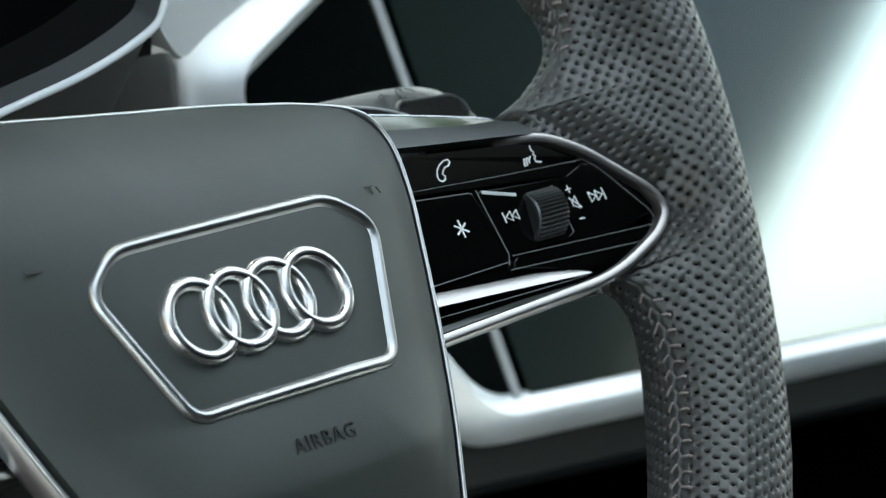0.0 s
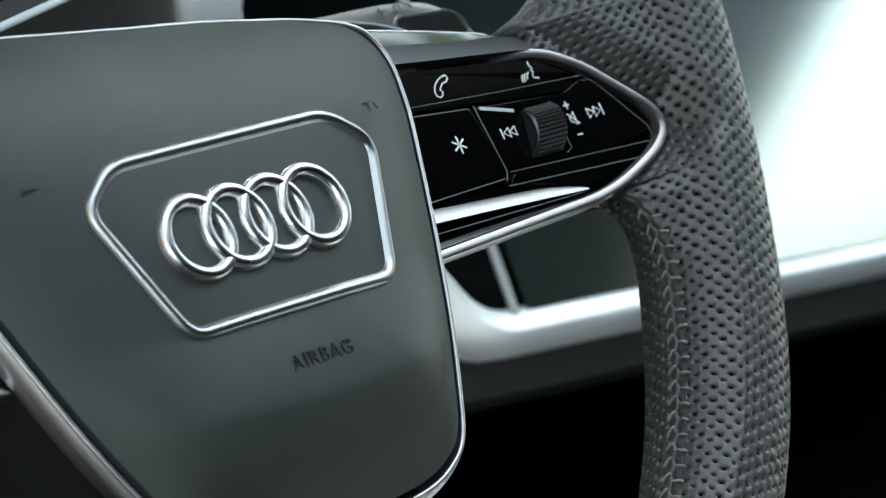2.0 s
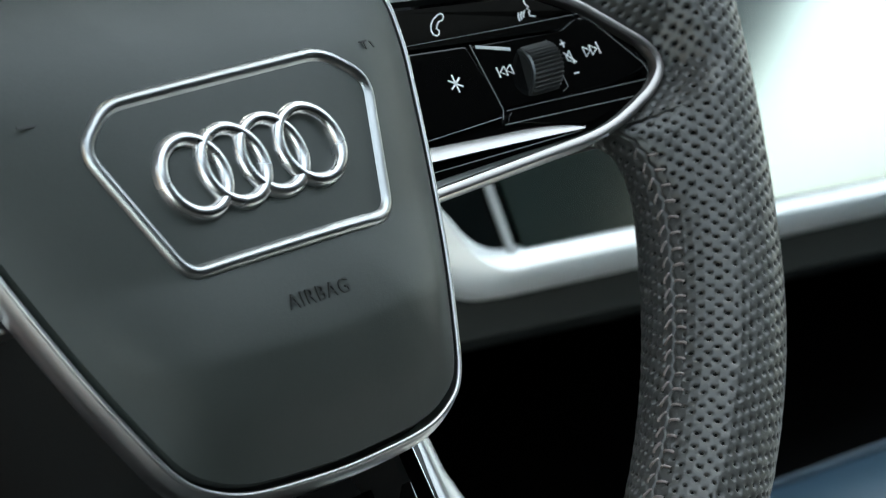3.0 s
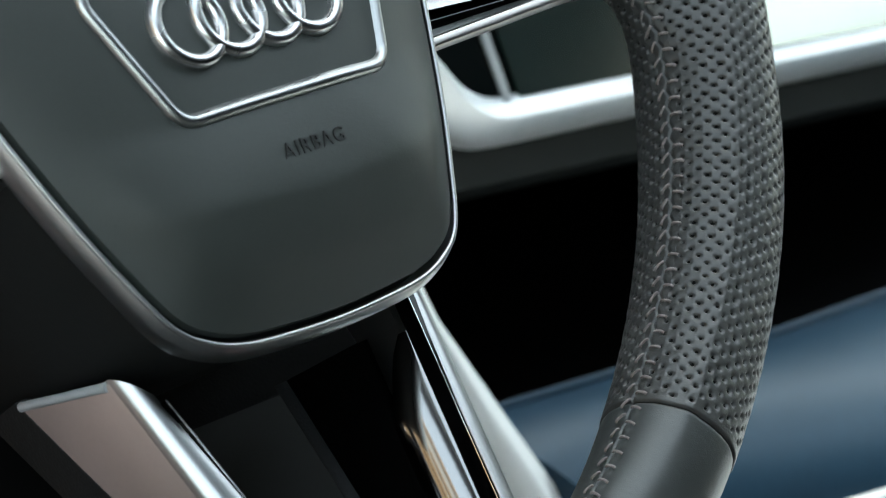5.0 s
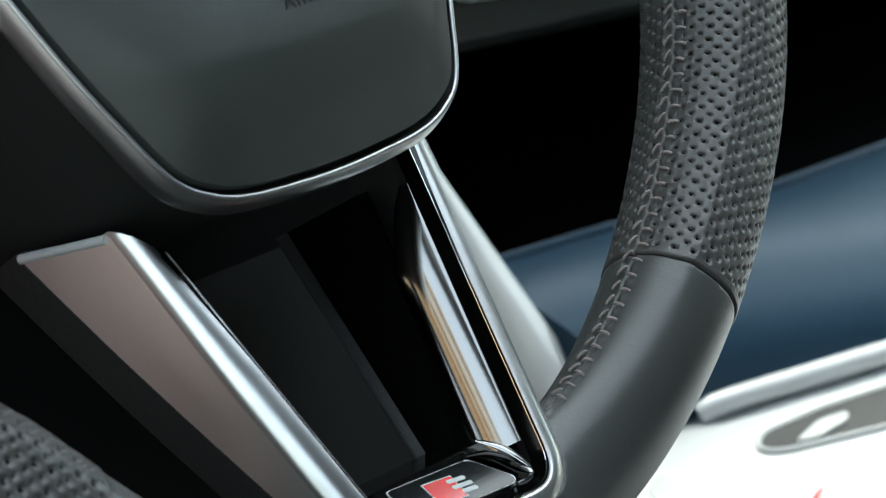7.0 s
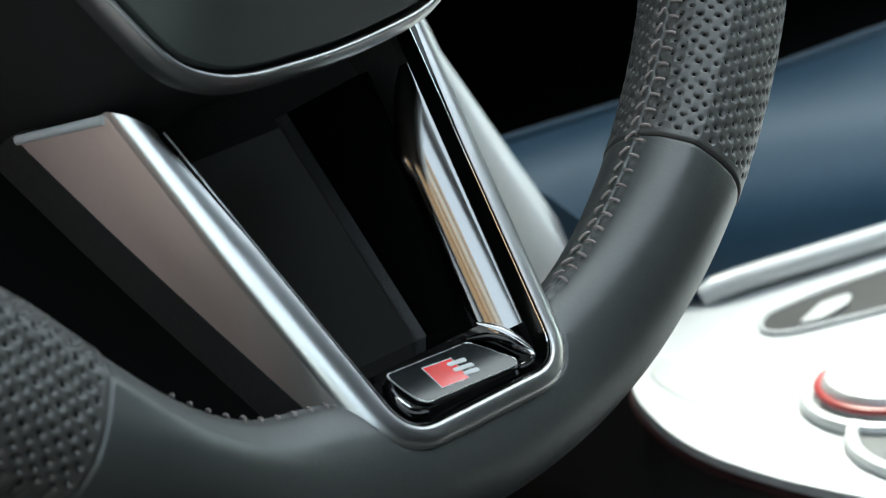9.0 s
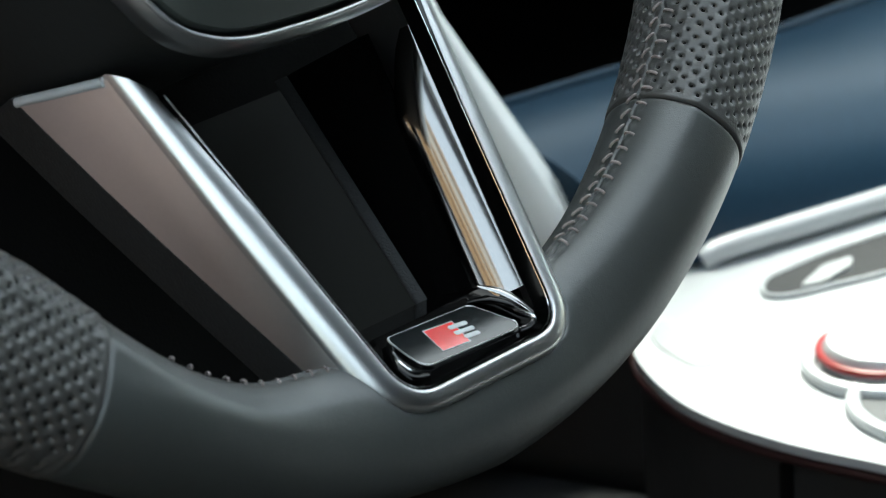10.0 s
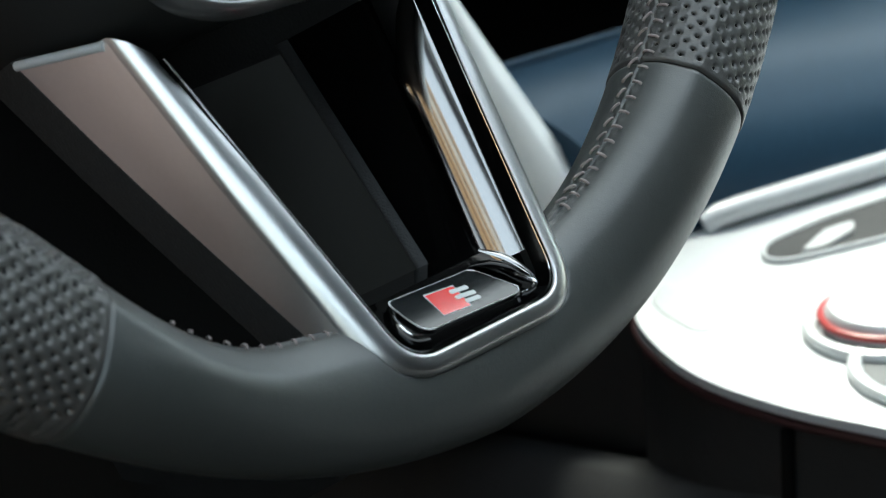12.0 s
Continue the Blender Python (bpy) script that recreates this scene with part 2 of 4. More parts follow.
def cubic(xk, yk, x):
    """A natural cubic spline through the knots."""
    xk, yk = np.asarray(xk, float), np.asarray(yk, float)
    n, h = len(xk), np.diff(xk)
    a, b = np.zeros((n, n)), np.zeros(n)
    a[0, 0] = a[-1, -1] = 1
    for i in range(1, n - 1):
        a[i, i - 1], a[i, i], a[i, i + 1] = h[i - 1], 2 * (h[i - 1] + h[i]), h[i]
        b[i] = 6 * ((yk[i + 1] - yk[i]) / h[i] - (yk[i] - yk[i - 1]) / h[i - 1])
    k = np.linalg.solve(a, b)
    j = np.clip(np.searchsorted(xk, x) - 1, 0, n - 2)
    d, e, w = x - xk[j], xk[j + 1] - x, h[j]
    return (k[j] * e ** 3 + k[j + 1] * d ** 3) / (6 * w) + (yk[j] / w - k[j] * w / 6) * e + (yk[j + 1] / w - k[j + 1] * w / 6) * d

# ---------------------------------------------------------------- the steering wheel
WHEEL = pose(0, 0, 0.9, 60, 0, 0)
wheel = thing("steering_wheel", "three-spoke steering wheel in grey perforated leather with silver trim", "steering wheel", WHEEL)

RIM_Y, RIM_Z = 0.035, -0.025
HALF = [(-90, 0.1730), (-74, 0.1698), (-62, 0.1655), (-49.5, 0.1624), (-36.4, 0.1607), (-22.4, 0.1601), (-7.3, 0.1653), (14.5, 0.1740), (28, 0.1752), (43, 0.1790), (70, 0.186), (90, 0.187)]
TUBE = [(-90, 0.0134), (-74, 0.0138), (-54, 0.0148), (-32, 0.0157), (-13, 0.0150), (14, 0.0168), (26, 0.0198), (43, 0.0203), (90, 0.0160)]


def fold(phi):
    """Any angle round the wheel, as the angle of its mirror image on the one side, -90 to 90 degrees."""
    return np.arcsin(np.clip(np.sin(phi), -1, 1))


def rim_radius(phi):
    return cubic([radians(a) for a, b in HALF], [b for a, b in HALF], fold(phi))


WEB = [(-150, 0.0), (-138, -0.0030), (-127, -0.0043), (-122, -0.0013), (-117, 0.0022), (-111, 0.0044), (-107, 0.0036), (-103, 0.0012), (-98, 0.0006), (-92, 0.0)]


def rim_skin(phi, psi, swell=0.0):
    """Points of the rim's skin. phi: round the wheel, psi: round the tube (90 degrees faces the driver, 180 the hub)."""
    phi, psi = np.asarray(phi, float), np.asarray(psi, float)
    r, h = rim_radius(phi), 1e-3
    cx, cy = r * np.cos(phi), RIM_Y + r * np.sin(phi)
    r2 = rim_radius(phi + h)
    tx, ty = r2 * np.cos(phi + h) - cx, RIM_Y + r2 * np.sin(phi + h) - cy
    ln = np.hypot(tx, ty)
    ex, ey = ty / ln, -tx / ln
    a = cubic([radians(q) for q, w in TUBE], [w for q, w in TUBE], fold(phi))
    ridge = 0.012 + 0.028 * smoothstep(fold(phi), radians(-66), radians(-58))
    crease = 1 + ridge * np.exp(-((psi - radians(113)) / 0.16) ** 2) + 0.02 * np.exp(-((psi - radians(62)) / 0.3) ** 2)
    rad = a * crease + swell
    out, z = rad * np.cos(psi), rad * np.sin(psi)
    # the inner side swings in towards the foot of the lower spoke
    turn = np.degrees(np.mod(phi + math.pi, 2 * math.pi) - math.pi)
    web = np.where((turn > -150) & (turn < -92), cubic([q for q, w in WEB], [w for q, w in WEB], np.clip(turn, -150, -92)), 0)
    out = out + web * smoothstep(-np.cos(psi), -0.3, 0.7)
    # thumb rests swell inwards above the side spokes
    swing = fold(phi)
    out = out - (0.0090 * smoothstep(swing, radians(-1.5), radians(10)) - 0.0090 * smoothstep(swing, radians(40), radians(75))) * smoothstep(-np.cos(psi), -0.2, 0.9)
    # the front is flattened where the lower spoke stands on the rim
    flat = 1 - smoothstep(np.abs(fold(phi) + math.pi / 2), radians(8), radians(30))
    z = np.where(z > 0, z * (1 - 0.43 * flat), z)
    # the leather runs on over the roots of the two side spokes
    s = cy - 0.0068
    up = s > 0
    edge, height, deep = np.where(up, 0.0215, 0.0225), np.where(up, 0.036, 0.027), np.where(up, 0.056, 0.019)
    beyond = np.clip((np.abs(s) - edge) / height, 0, 1)
    pull = np.where(np.abs(s) < edge, 0.060, deep * (1 - np.sqrt(np.clip(1 - (1 - beyond) ** 2, 0, 1))))
    near = smoothstep(-np.cos(psi), 0.70, 0.985)
    z = z - 0.004 * near * smoothstep(pull, 0.004, 0.03)
    x, y, z = cx + ex * out - np.sign(np.cos(phi)) * pull * near, cy + ey * out, RIM_Z + z
    # it dips under the switch pods and under the foot of the lower spoke
    for outline, low, reach in ((POD_OUT, -0.0220, 0.009), (POD_BROW, -0.0300, 0.004), (FOOT_OUT, -0.0310, 0.0022)):
        far = np.maximum(0, outside(np.abs(x), y, outline))
        k = 0.0015
        h2 = np.clip(0.5 + 0.5 * (low - z) / k, 0, 1)
        dip = low * (1 - h2) + z * h2 - k * h2 * (1 - h2)
        back = 1 - (1 - np.clip(far / reach, 0, 1)) ** 2
        z = dip + (z - dip) * back
    return np.stack([x, y, z], -1)


POD_BROW = [(0.040, 0.0475), (0.1125, 0.0338), (0.1160, 0.0318), (0.1175, 0.0280), (0.040, 0.0300)]
POD_OUT = [(0.050, 0.0390), (0.1222, 0.0308), (0.1320, 0.0224), (0.1482, 0.0066), (0.1492, -0.0004), (0.1404, -0.0055), (0.1209, -0.0120), (0.050, -0.0150)]
FOOT_OUT = [(-0.02, -0.1336), (0.0185, -0.1336), (0.0218, -0.1322), (0.0240, -0.1290), (0.0250, -0.125), (0.0296, -0.100), (-0.02, -0.100)]


def outside(x, y, poly):
    """How far points lie outside an outline; below zero inside."""
    best, inside = np.full(np.shape(x), 1e9), np.zeros(np.shape(x), bool)
    for (x0, y0), (x1, y1) in zip(poly, poly[1:] + poly[:1]):
        t = np.clip(((x - x0) * (x1 - x0) + (y - y0) * (y1 - y0)) / ((x1 - x0) ** 2 + (y1 - y0) ** 2), 0, 1)
        best = np.minimum(best, np.hypot(x - x0 - t * (x1 - x0), y - y0 - t * (y1 - y0)))
        cross = ((y0 > y) != (y1 > y)) & (x < (x1 - x0) * (y - y0) / (y1 - y0 + 1e-12) + x0)
        inside ^= cross
    return np.where(inside, -best, best)


def arc_length(phi):
    grid = np.linspace(-math.pi, math.pi, 4001)
    r = rim_radius(grid)
    x, y = r * np.cos(grid), r * np.sin(grid)
    run = np.concatenate([[0], np.cumsum(np.hypot(np.diff(x), np.diff(y)))])
    return np.interp(phi, grid, run)




def seam(phi):
    """Where the seam runs round the tube; low on the wheel it lies further to the front."""
    return radians(168) - radians(6) * smoothstep(-fold(phi), radians(15), radians(50)) + radians(8) * smoothstep(fold(phi), radians(1), radians(8))


HOLE_U, HOLE_V = 0.0036, 0.0020


def rim_section(name, a0, a1, n, fine, mat, holes, swell, label):
    """A stretch of the rim; the perforations are pits in its skin, dark at the bottom."""
    phi = np.radians(np.linspace(a0, a1, n))
    if fine:
        psi = np.radians(np.concatenate([np.linspace(24, 110, int(fine * 0.32)), np.linspace(110, 134, int(fine * 0.18))[1:], np.linspace(134, 171, int(fine * 0.62))[1:], np.linspace(171, 182, int(fine * 0.08))[1:], np.linspace(182, 228, int(fine * 0.18))[1:], np.linspace(236, 376, 22)]))
    else:
        psi = np.radians(np.linspace(0, 360, 49)[:-1])
    P, Q = np.meshgrid(phi, psi, indexing="ij")
    pts = rim_skin(P, Q, swell)
    u = np.broadcast_to(arc_length(phi)[:, None], P.shape)
    # lengths round the tube, counted from the front
    step = np.linalg.norm(np.diff(pts, axis=1), axis=2)
    v = np.concatenate([np.zeros((n, 1)), np.cumsum(step, axis=1)], axis=1)
    front = int(np.argmin(np.abs(psi - radians(100))))
    v = v - v[:, front:front + 1]
    du, dv = np.gradient(pts, axis=0), np.gradient(pts, axis=1)
    nrm = np.cross(du, dv)
    nrm /= np.linalg.norm(nrm, axis=2, keepdims=True) + 1e-12
    axis = rim_skin(P, Q + math.pi, swell)
    nrm *= np.sign(np.sum(nrm * (pts - axis), axis=2, keepdims=True))
    groove = (Q - seam(P)) * 0.0152
    vein = groove + 0.00035 * np.sin(2 * math.pi * u / 0.0043)
    lift = -0.0005 * np.exp(-(vein / 0.0004) ** 2) + 0.00004 * np.exp(-((np.abs(groove) - 0.0011) / 0.0006) ** 2)
    lift = lift - 0.00028 * (0.5 + 0.5 * np.cos(2 * math.pi * u / 0.0043)) * np.exp(-((np.abs(groove) - 0.0017) / 0.0009) ** 2)
    end = np.minimum(np.abs(u - u[0, 0]), np.abs(u[-1, 0] - u))
    lift = lift - 0.0008 * np.clip(1 - end / 0.0006, 0, 1) ** 2
    pit = np.zeros(P.shape)
    if holes:
        col = np.round(v / HOLE_V)
        w = u / HOLE_U + 0.5 * (col % 2)
        row = np.round(w)
        drift = 0.03 * np.sin(row * 12.9898 + col * 78.233)
        drift2 = 0.04 * np.sin(row * 39.425 + col * 11.135)
        size = 0.90 + 0.22 * np.sin(row * 7.13 + col * 3.71)
        # stretched sideways on the inner face, round beyond the ridge
        long = 0.00038 + (0.00006 + 0.00020 * smoothstep(P, radians(-58), radians(-34))) * smoothstep(Q, radians(108), radians(122))
        d2 = ((((w - row + drift) * HOLE_U) / 0.00042) ** 2 + ((v - col * HOLE_V + drift2 * HOLE_V) / long) ** 2) / (size * holes) ** 2
        clear = (np.abs(groove) > 0.0019) & (end > 0.0016)
        pit = np.where(clear, np.exp(-d2 ** 1.5), 0)
        dimple = np.where(clear, np.exp(-d2 / 3.2), 0)
        lift = lift - 0.0006 * pit - (0.00052 - 0.00020 * smoothstep(Q, radians(100), radians(116))) * dimple
    lift = lift + (0.00006 if holes else 0.00001) * np.sin(u * 870 + v * 430) * np.sin(v * 610 - u * 240)
    pts = pts + nrm * lift[..., None]
    k = len(psi)
    idx = np.arange(n * k).reshape(n, k)
    nxt = np.roll(idx, -1, axis=1)
    quads = np.stack([idx[:-1], nxt[:-1], nxt[1:], idx[1:]], -1).reshape(-1, 4)
    me = bpy.data.meshes.new(name)
    me.vertices.add(n * k)
    me.vertices.foreach_set("co", pts.reshape(-1))
    me.loops.add(len(quads) * 4)
    me.loops.foreach_set("vertex_index", quads.reshape(-1))
    me.polygons.add(len(quads))
    me.polygons.foreach_set("loop_start", np.arange(len(quads)) * 4)
    me.update(calc_edges=True)
    me.materials.append(mat)
    if holes:
        me.materials.append(HOLE)
        me.polygons.foreach_set("material_index", (pit.reshape(-1)[quads].mean(axis=1) > 0.52).astype(np.int32))
    me.shade_smooth()
    ob = new(name, me)
    ob.parent = wheel
    return tagged(ob, label)


rim_section("rim_grip", 20, -60.9, 1060, 370, LEATHER, 1.0, 0.0004, "dark grey perforated leather grip")
rim_section("rim_grip", -121.6, -150, 330, 240, LEATHER, 1.35, 0.0004, "dark grey perforated leather grip")
rim_section("rim_crown", 210, 20, 190, 0, LEATHER, 0, 0.0004, "dark grey leather upper rim")
rim_section("rim_base", -60.9, -121.6, 260, 130, SMOOTH, 0, 0.0001, "smooth grey leather flat-bottomed rim section")


# stitches, one row on either side of the seam
def stitch_mesh(name, length, lean, arch):
    ring = circle(0.00034, 8, 0.8)
    pts = []
    for k in range(7):
        t = k / 6 - 0.5
        pts.append((t * length, lean * t, arch * (1 - (2 * t) ** 4) - 0.00020))
    v, f = sweep(pts, ring)
    me = bpy.data.meshes.new(name)
    me.from_pydata([tuple(q) for q in v], [], f)
    me.materials.append(THREAD)
    me.shade_smooth()
    return me


STITCH = [stitch_mesh("stitch", 0.0024, -0.0004, 0.00055), stitch_mesh("stitch", 0.0017, 0.0019, 0.00035)]


def stitch_at(phi, side, size=1.0):
    psi = float(seam(phi)) + (-0.105 if side == 0 else 0.105)
    o = Vector(rim_skin(phi, psi, 0.0004))
    p1 = Vector(rim_skin(phi + 1e-3, psi, 0.0004)) - o
    p2 = Vector(rim_skin(phi, psi - 1e-3, 0.0004)) - o
    nrm = p1.cross(p2).normalized()
    if nrm.dot(o - Vector(rim_skin(phi, psi + math.pi))) < 0:
        nrm = -nrm
    x = (p2 - nrm * p2.dot(nrm)).normalized()
    y = nrm.cross(x)
    m = Matrix((x, y, nrm)).transposed().to_4x4()
    m.translation = o + nrm * 0.0001
    ob = new("stitch", STITCH[side])
    ob.parent = wheel
    ob.matrix_basis = m @ pose(0, 0, 0, 0, 0, random.uniform(-9, 9)) @ Matrix.Scale(size * random.uniform(0.92, 1.08), 4)


def stitch_run(a0, a1, sides=(0, 1), size=1.0):
    u0, u1 = arc_length(radians(a0)), arc_length(radians(a1))
    grid = np.linspace(radians(a0), radians(a1), 600)
    run = arc_length(grid)
    order = np.argsort(run)
    steps = int(abs(u1 - u0) / 0.0043)
    for k in range(steps):
        u = min(u0, u1) + (k + 0.5) * 0.0043
        for side in sides:
            stitch_at(float(np.interp(u + side * 0.0019, run[order], grid[order])), side, size)


stitch_run(50, 1.5)
stitch_run(-20.5, -77)
stitch_run(-101, -116, (0,), 0.8)

# airbag cover
PAD_SIDE = [(0, 0.0462), (0.030, 0.0456), (0.048, 0.0432), (0.0595, 0.0385), (0.0652, 0.0300), (0.0646, 0.0189), (0.0615, 0.0075), (0.0560, -0.0097), (0.0500, -0.0264), (0.0446, -0.0390), (0.0385, -0.0510), (0.0320, -0.0560), (0.0234, -0.0587), (0.0100, -0.0598)]
PAD_OUT = spline([(x, y, 0) for x, y in PAD_SIDE] + [(0, -0.0601, 0)] + [(-x, y, 0) for x, y in PAD_SIDE[:0:-1]], 6, closed=True)
for q in PAD_OUT:
    # the upper edge rises a little towards the door
    q.y += float(np.interp(q.x, [-0.066, -0.045, -0.03, -0.014, 0.006, 0.038, 0.055, 0.064], [0.003, 0.0055, 0.006, 0.0037, 0.0014, -0.0014, -0.0012, 0.0]) * smoothstep(q.y, 0.012, 0.04))
PAD_EDGE = -0.0127


def pad_height(s):
    return PAD_EDGE * s ** 3.5


def crease(x, y, s):
    """The soft fold that crosses the cover below the emblem: flatter above it, steeper below."""
    d = y + 0.0366 - 2.4 * x * x
    rise = 1 - math.sqrt(d * d + 0.0007 ** 2) / (0.017 if d > 0 else 0.021)
    return 0.0024 * max(0.0, rise) * (1 - float(smoothstep(s, 0.80, 0.97)))


PAD_TURN = [math.atan2(q.y, q.x) for q in PAD_OUT]
PAD_ORDER = sorted(range(len(PAD_OUT)), key=lambda i: PAD_TURN[i])


def pad_at(x, y):
    """The height of the cover at a point of its face."""
    reach = np.interp(math.atan2(y, x), [PAD_TURN[i] for i in PAD_ORDER], [PAD_OUT[i].to_2d().length for i in PAD_ORDER], period=2 * math.pi)
    s = math.hypot(x, y) / reach
    return float(pad_height(s)) + crease(x, y, s)


def laid(x, y, lift=0.0):
    """A mark laid on the domed cover, moved along the dome's fall."""
    z = pad_at(x, y)
    x = x - z
    return (x, y, pad_at(x, y) + lift)


def pad_rings():
    rings = []
    rings.append([(q.x * 0.978, q.y * 0.978, -0.0140) for q in PAD_OUT])
    for k in range(64):
        s = 0.978 * (1 - k / 64) ** 0.8
        rings.append([(q.x * s, q.y * s, pad_height(s) + crease(q.x * s, q.y * s, s)) for q in PAD_OUT])
    return rings


hub_rings = [[(q.x * s, q.y * s, z) for q in PAD_OUT] for z, s in ((-0.0775, 0.93), (-0.050, 0.962), (-0.028, 0.982), (-0.0175, 0.992), (-0.0160, 0.97))]
part("hub", loft(hub_rings), SHELL, wheel, "black plastic hub shell")
part("airbag_cover", loft(pad_rings()), PAD, wheel, "matt grey soft-touch airbag cover")
part("cover_trim", sweep([(q.x, q.y, PAD_EDGE - 0.0002 - 0.003 * float(smoothstep(q.y, 0.035, 0.043))) for q in PAD_OUT], [(-0.0006, -0.0050), (0.0022, -0.0050), (0.0024, -0.0028), (0.0021, -0.0016), (0.0012, 0.0001), (0.0008, 0.0005), (0.0003, 0.0004), (-0.0005, -0.0010)], closed=True), TRIM, wheel, "slim satin silver trim")
# this bead is added so that a highlight runs along the trim
part("highlight_bead", sweep([(q.x, q.y, PAD_EDGE - 0.0002 - 0.003 * float(smoothstep(q.y, 0.035, 0.043))) for q in PAD_OUT], [(0.0006 + 0.0006 * math.cos(a), 0.0002 + 0.0006 * math.sin(a)) for a in [2 * math.pi * k / 12 for k in range(12)]], closed=True), SATIN, wheel, "bead added to carry a highlight along the trim")

# emblem field
HEX = [(0.0288, 0.0177), (0.0383, 0.0106), (0.0276, -0.0178), (-0.0272, -0.0178), (-0.0385, 0.0106), (-0.0290, 0.0177)]
hex_line = rounded([(x, y, 0) for x, y in HEX], 0.0042, 6)
hex_path = []
for a, b in zip(hex_line, hex_line[1:] + hex_line[:1]):
    for k in range(max(1, int((b - a).length / 0.003))):
        q = a.lerp(b, k / max(1, int((b - a).length / 0.003)))
        hex_path.append(laid(q.x, q.y, 0.0001))
emblem = part("emblem_frame", sweep(hex_path, [(-0.0015, -0.0014), (0.0015, -0.0014), (0.0015, -0.0001), (0.0011, 0.0005), (0.0005, 0.0010), (-0.0003, 0.0010), (-0.0010, 0.0004), (-0.0015, -0.0001)], closed=True), TRIM, wheel, "six-sided satin silver frame")
for k in range(4):
    cx = (k - 1.5) * 0.01033
    ring_path = [(cx + 0.00765 * math.cos(2 * math.pi * i / 56), 0.00765 * math.sin(2 * math.pi * i / 56), 0.0002 + 0.00008 * (k % 2)) for i in range(56)]
    part("ring", sweep(ring_path, [(-0.0016, -0.0018), (0.0016, -0.0018), (0.0015, 0.0002), (0.0011, 0.0010), (0.0004, 0.0014), (-0.0004, 0.0014), (-0.0011, 0.0010), (-0.0015, 0.0002)], closed=True), RING, emblem, "polished chrome ring")
part("airbag_lettering", words("AIRBAG", 0.0043, Matrix.Translation(laid(0.0014, -0.0290, 0.0)) @ pose(0, 0, 0.0001, 7, 0, 0), 0.0002, 1.15), GREY_INK, wheel, "raised dark lettering")


def on_pad(x, y):
    return pad_at(x, y) + 0.0003


horn = bars([[(0.0433, 0.0183), (0.0456, 0.0183)], [(0.0448, 0.0183), (0.0448, 0.0165)], [(0.0464, 0.0180), (0.0470, 0.0165)]], 0.00035, on_pad(0.045, 0.0175), 0.0002)
part("horn_mark", horn, GREY_INK, wheel, "small dark moulded mark")
horn = bars([[(-0.0475, 0.0185), (-0.0415, 0.0178)]], 0.0006, on_pad(-0.045, 0.018), 0.0002)
part("horn_mark", horn, GREY_INK, wheel, "small dark moulded mark")


# ---------------------------------------------------------------- switch pods on the side spokes
def mirrored(pts, sign):
    return [(sign * q[0], *q[1:]) for q in pts] if sign > 0 else [(sign * q[0], *q[1:]) for q in pts][::-1]


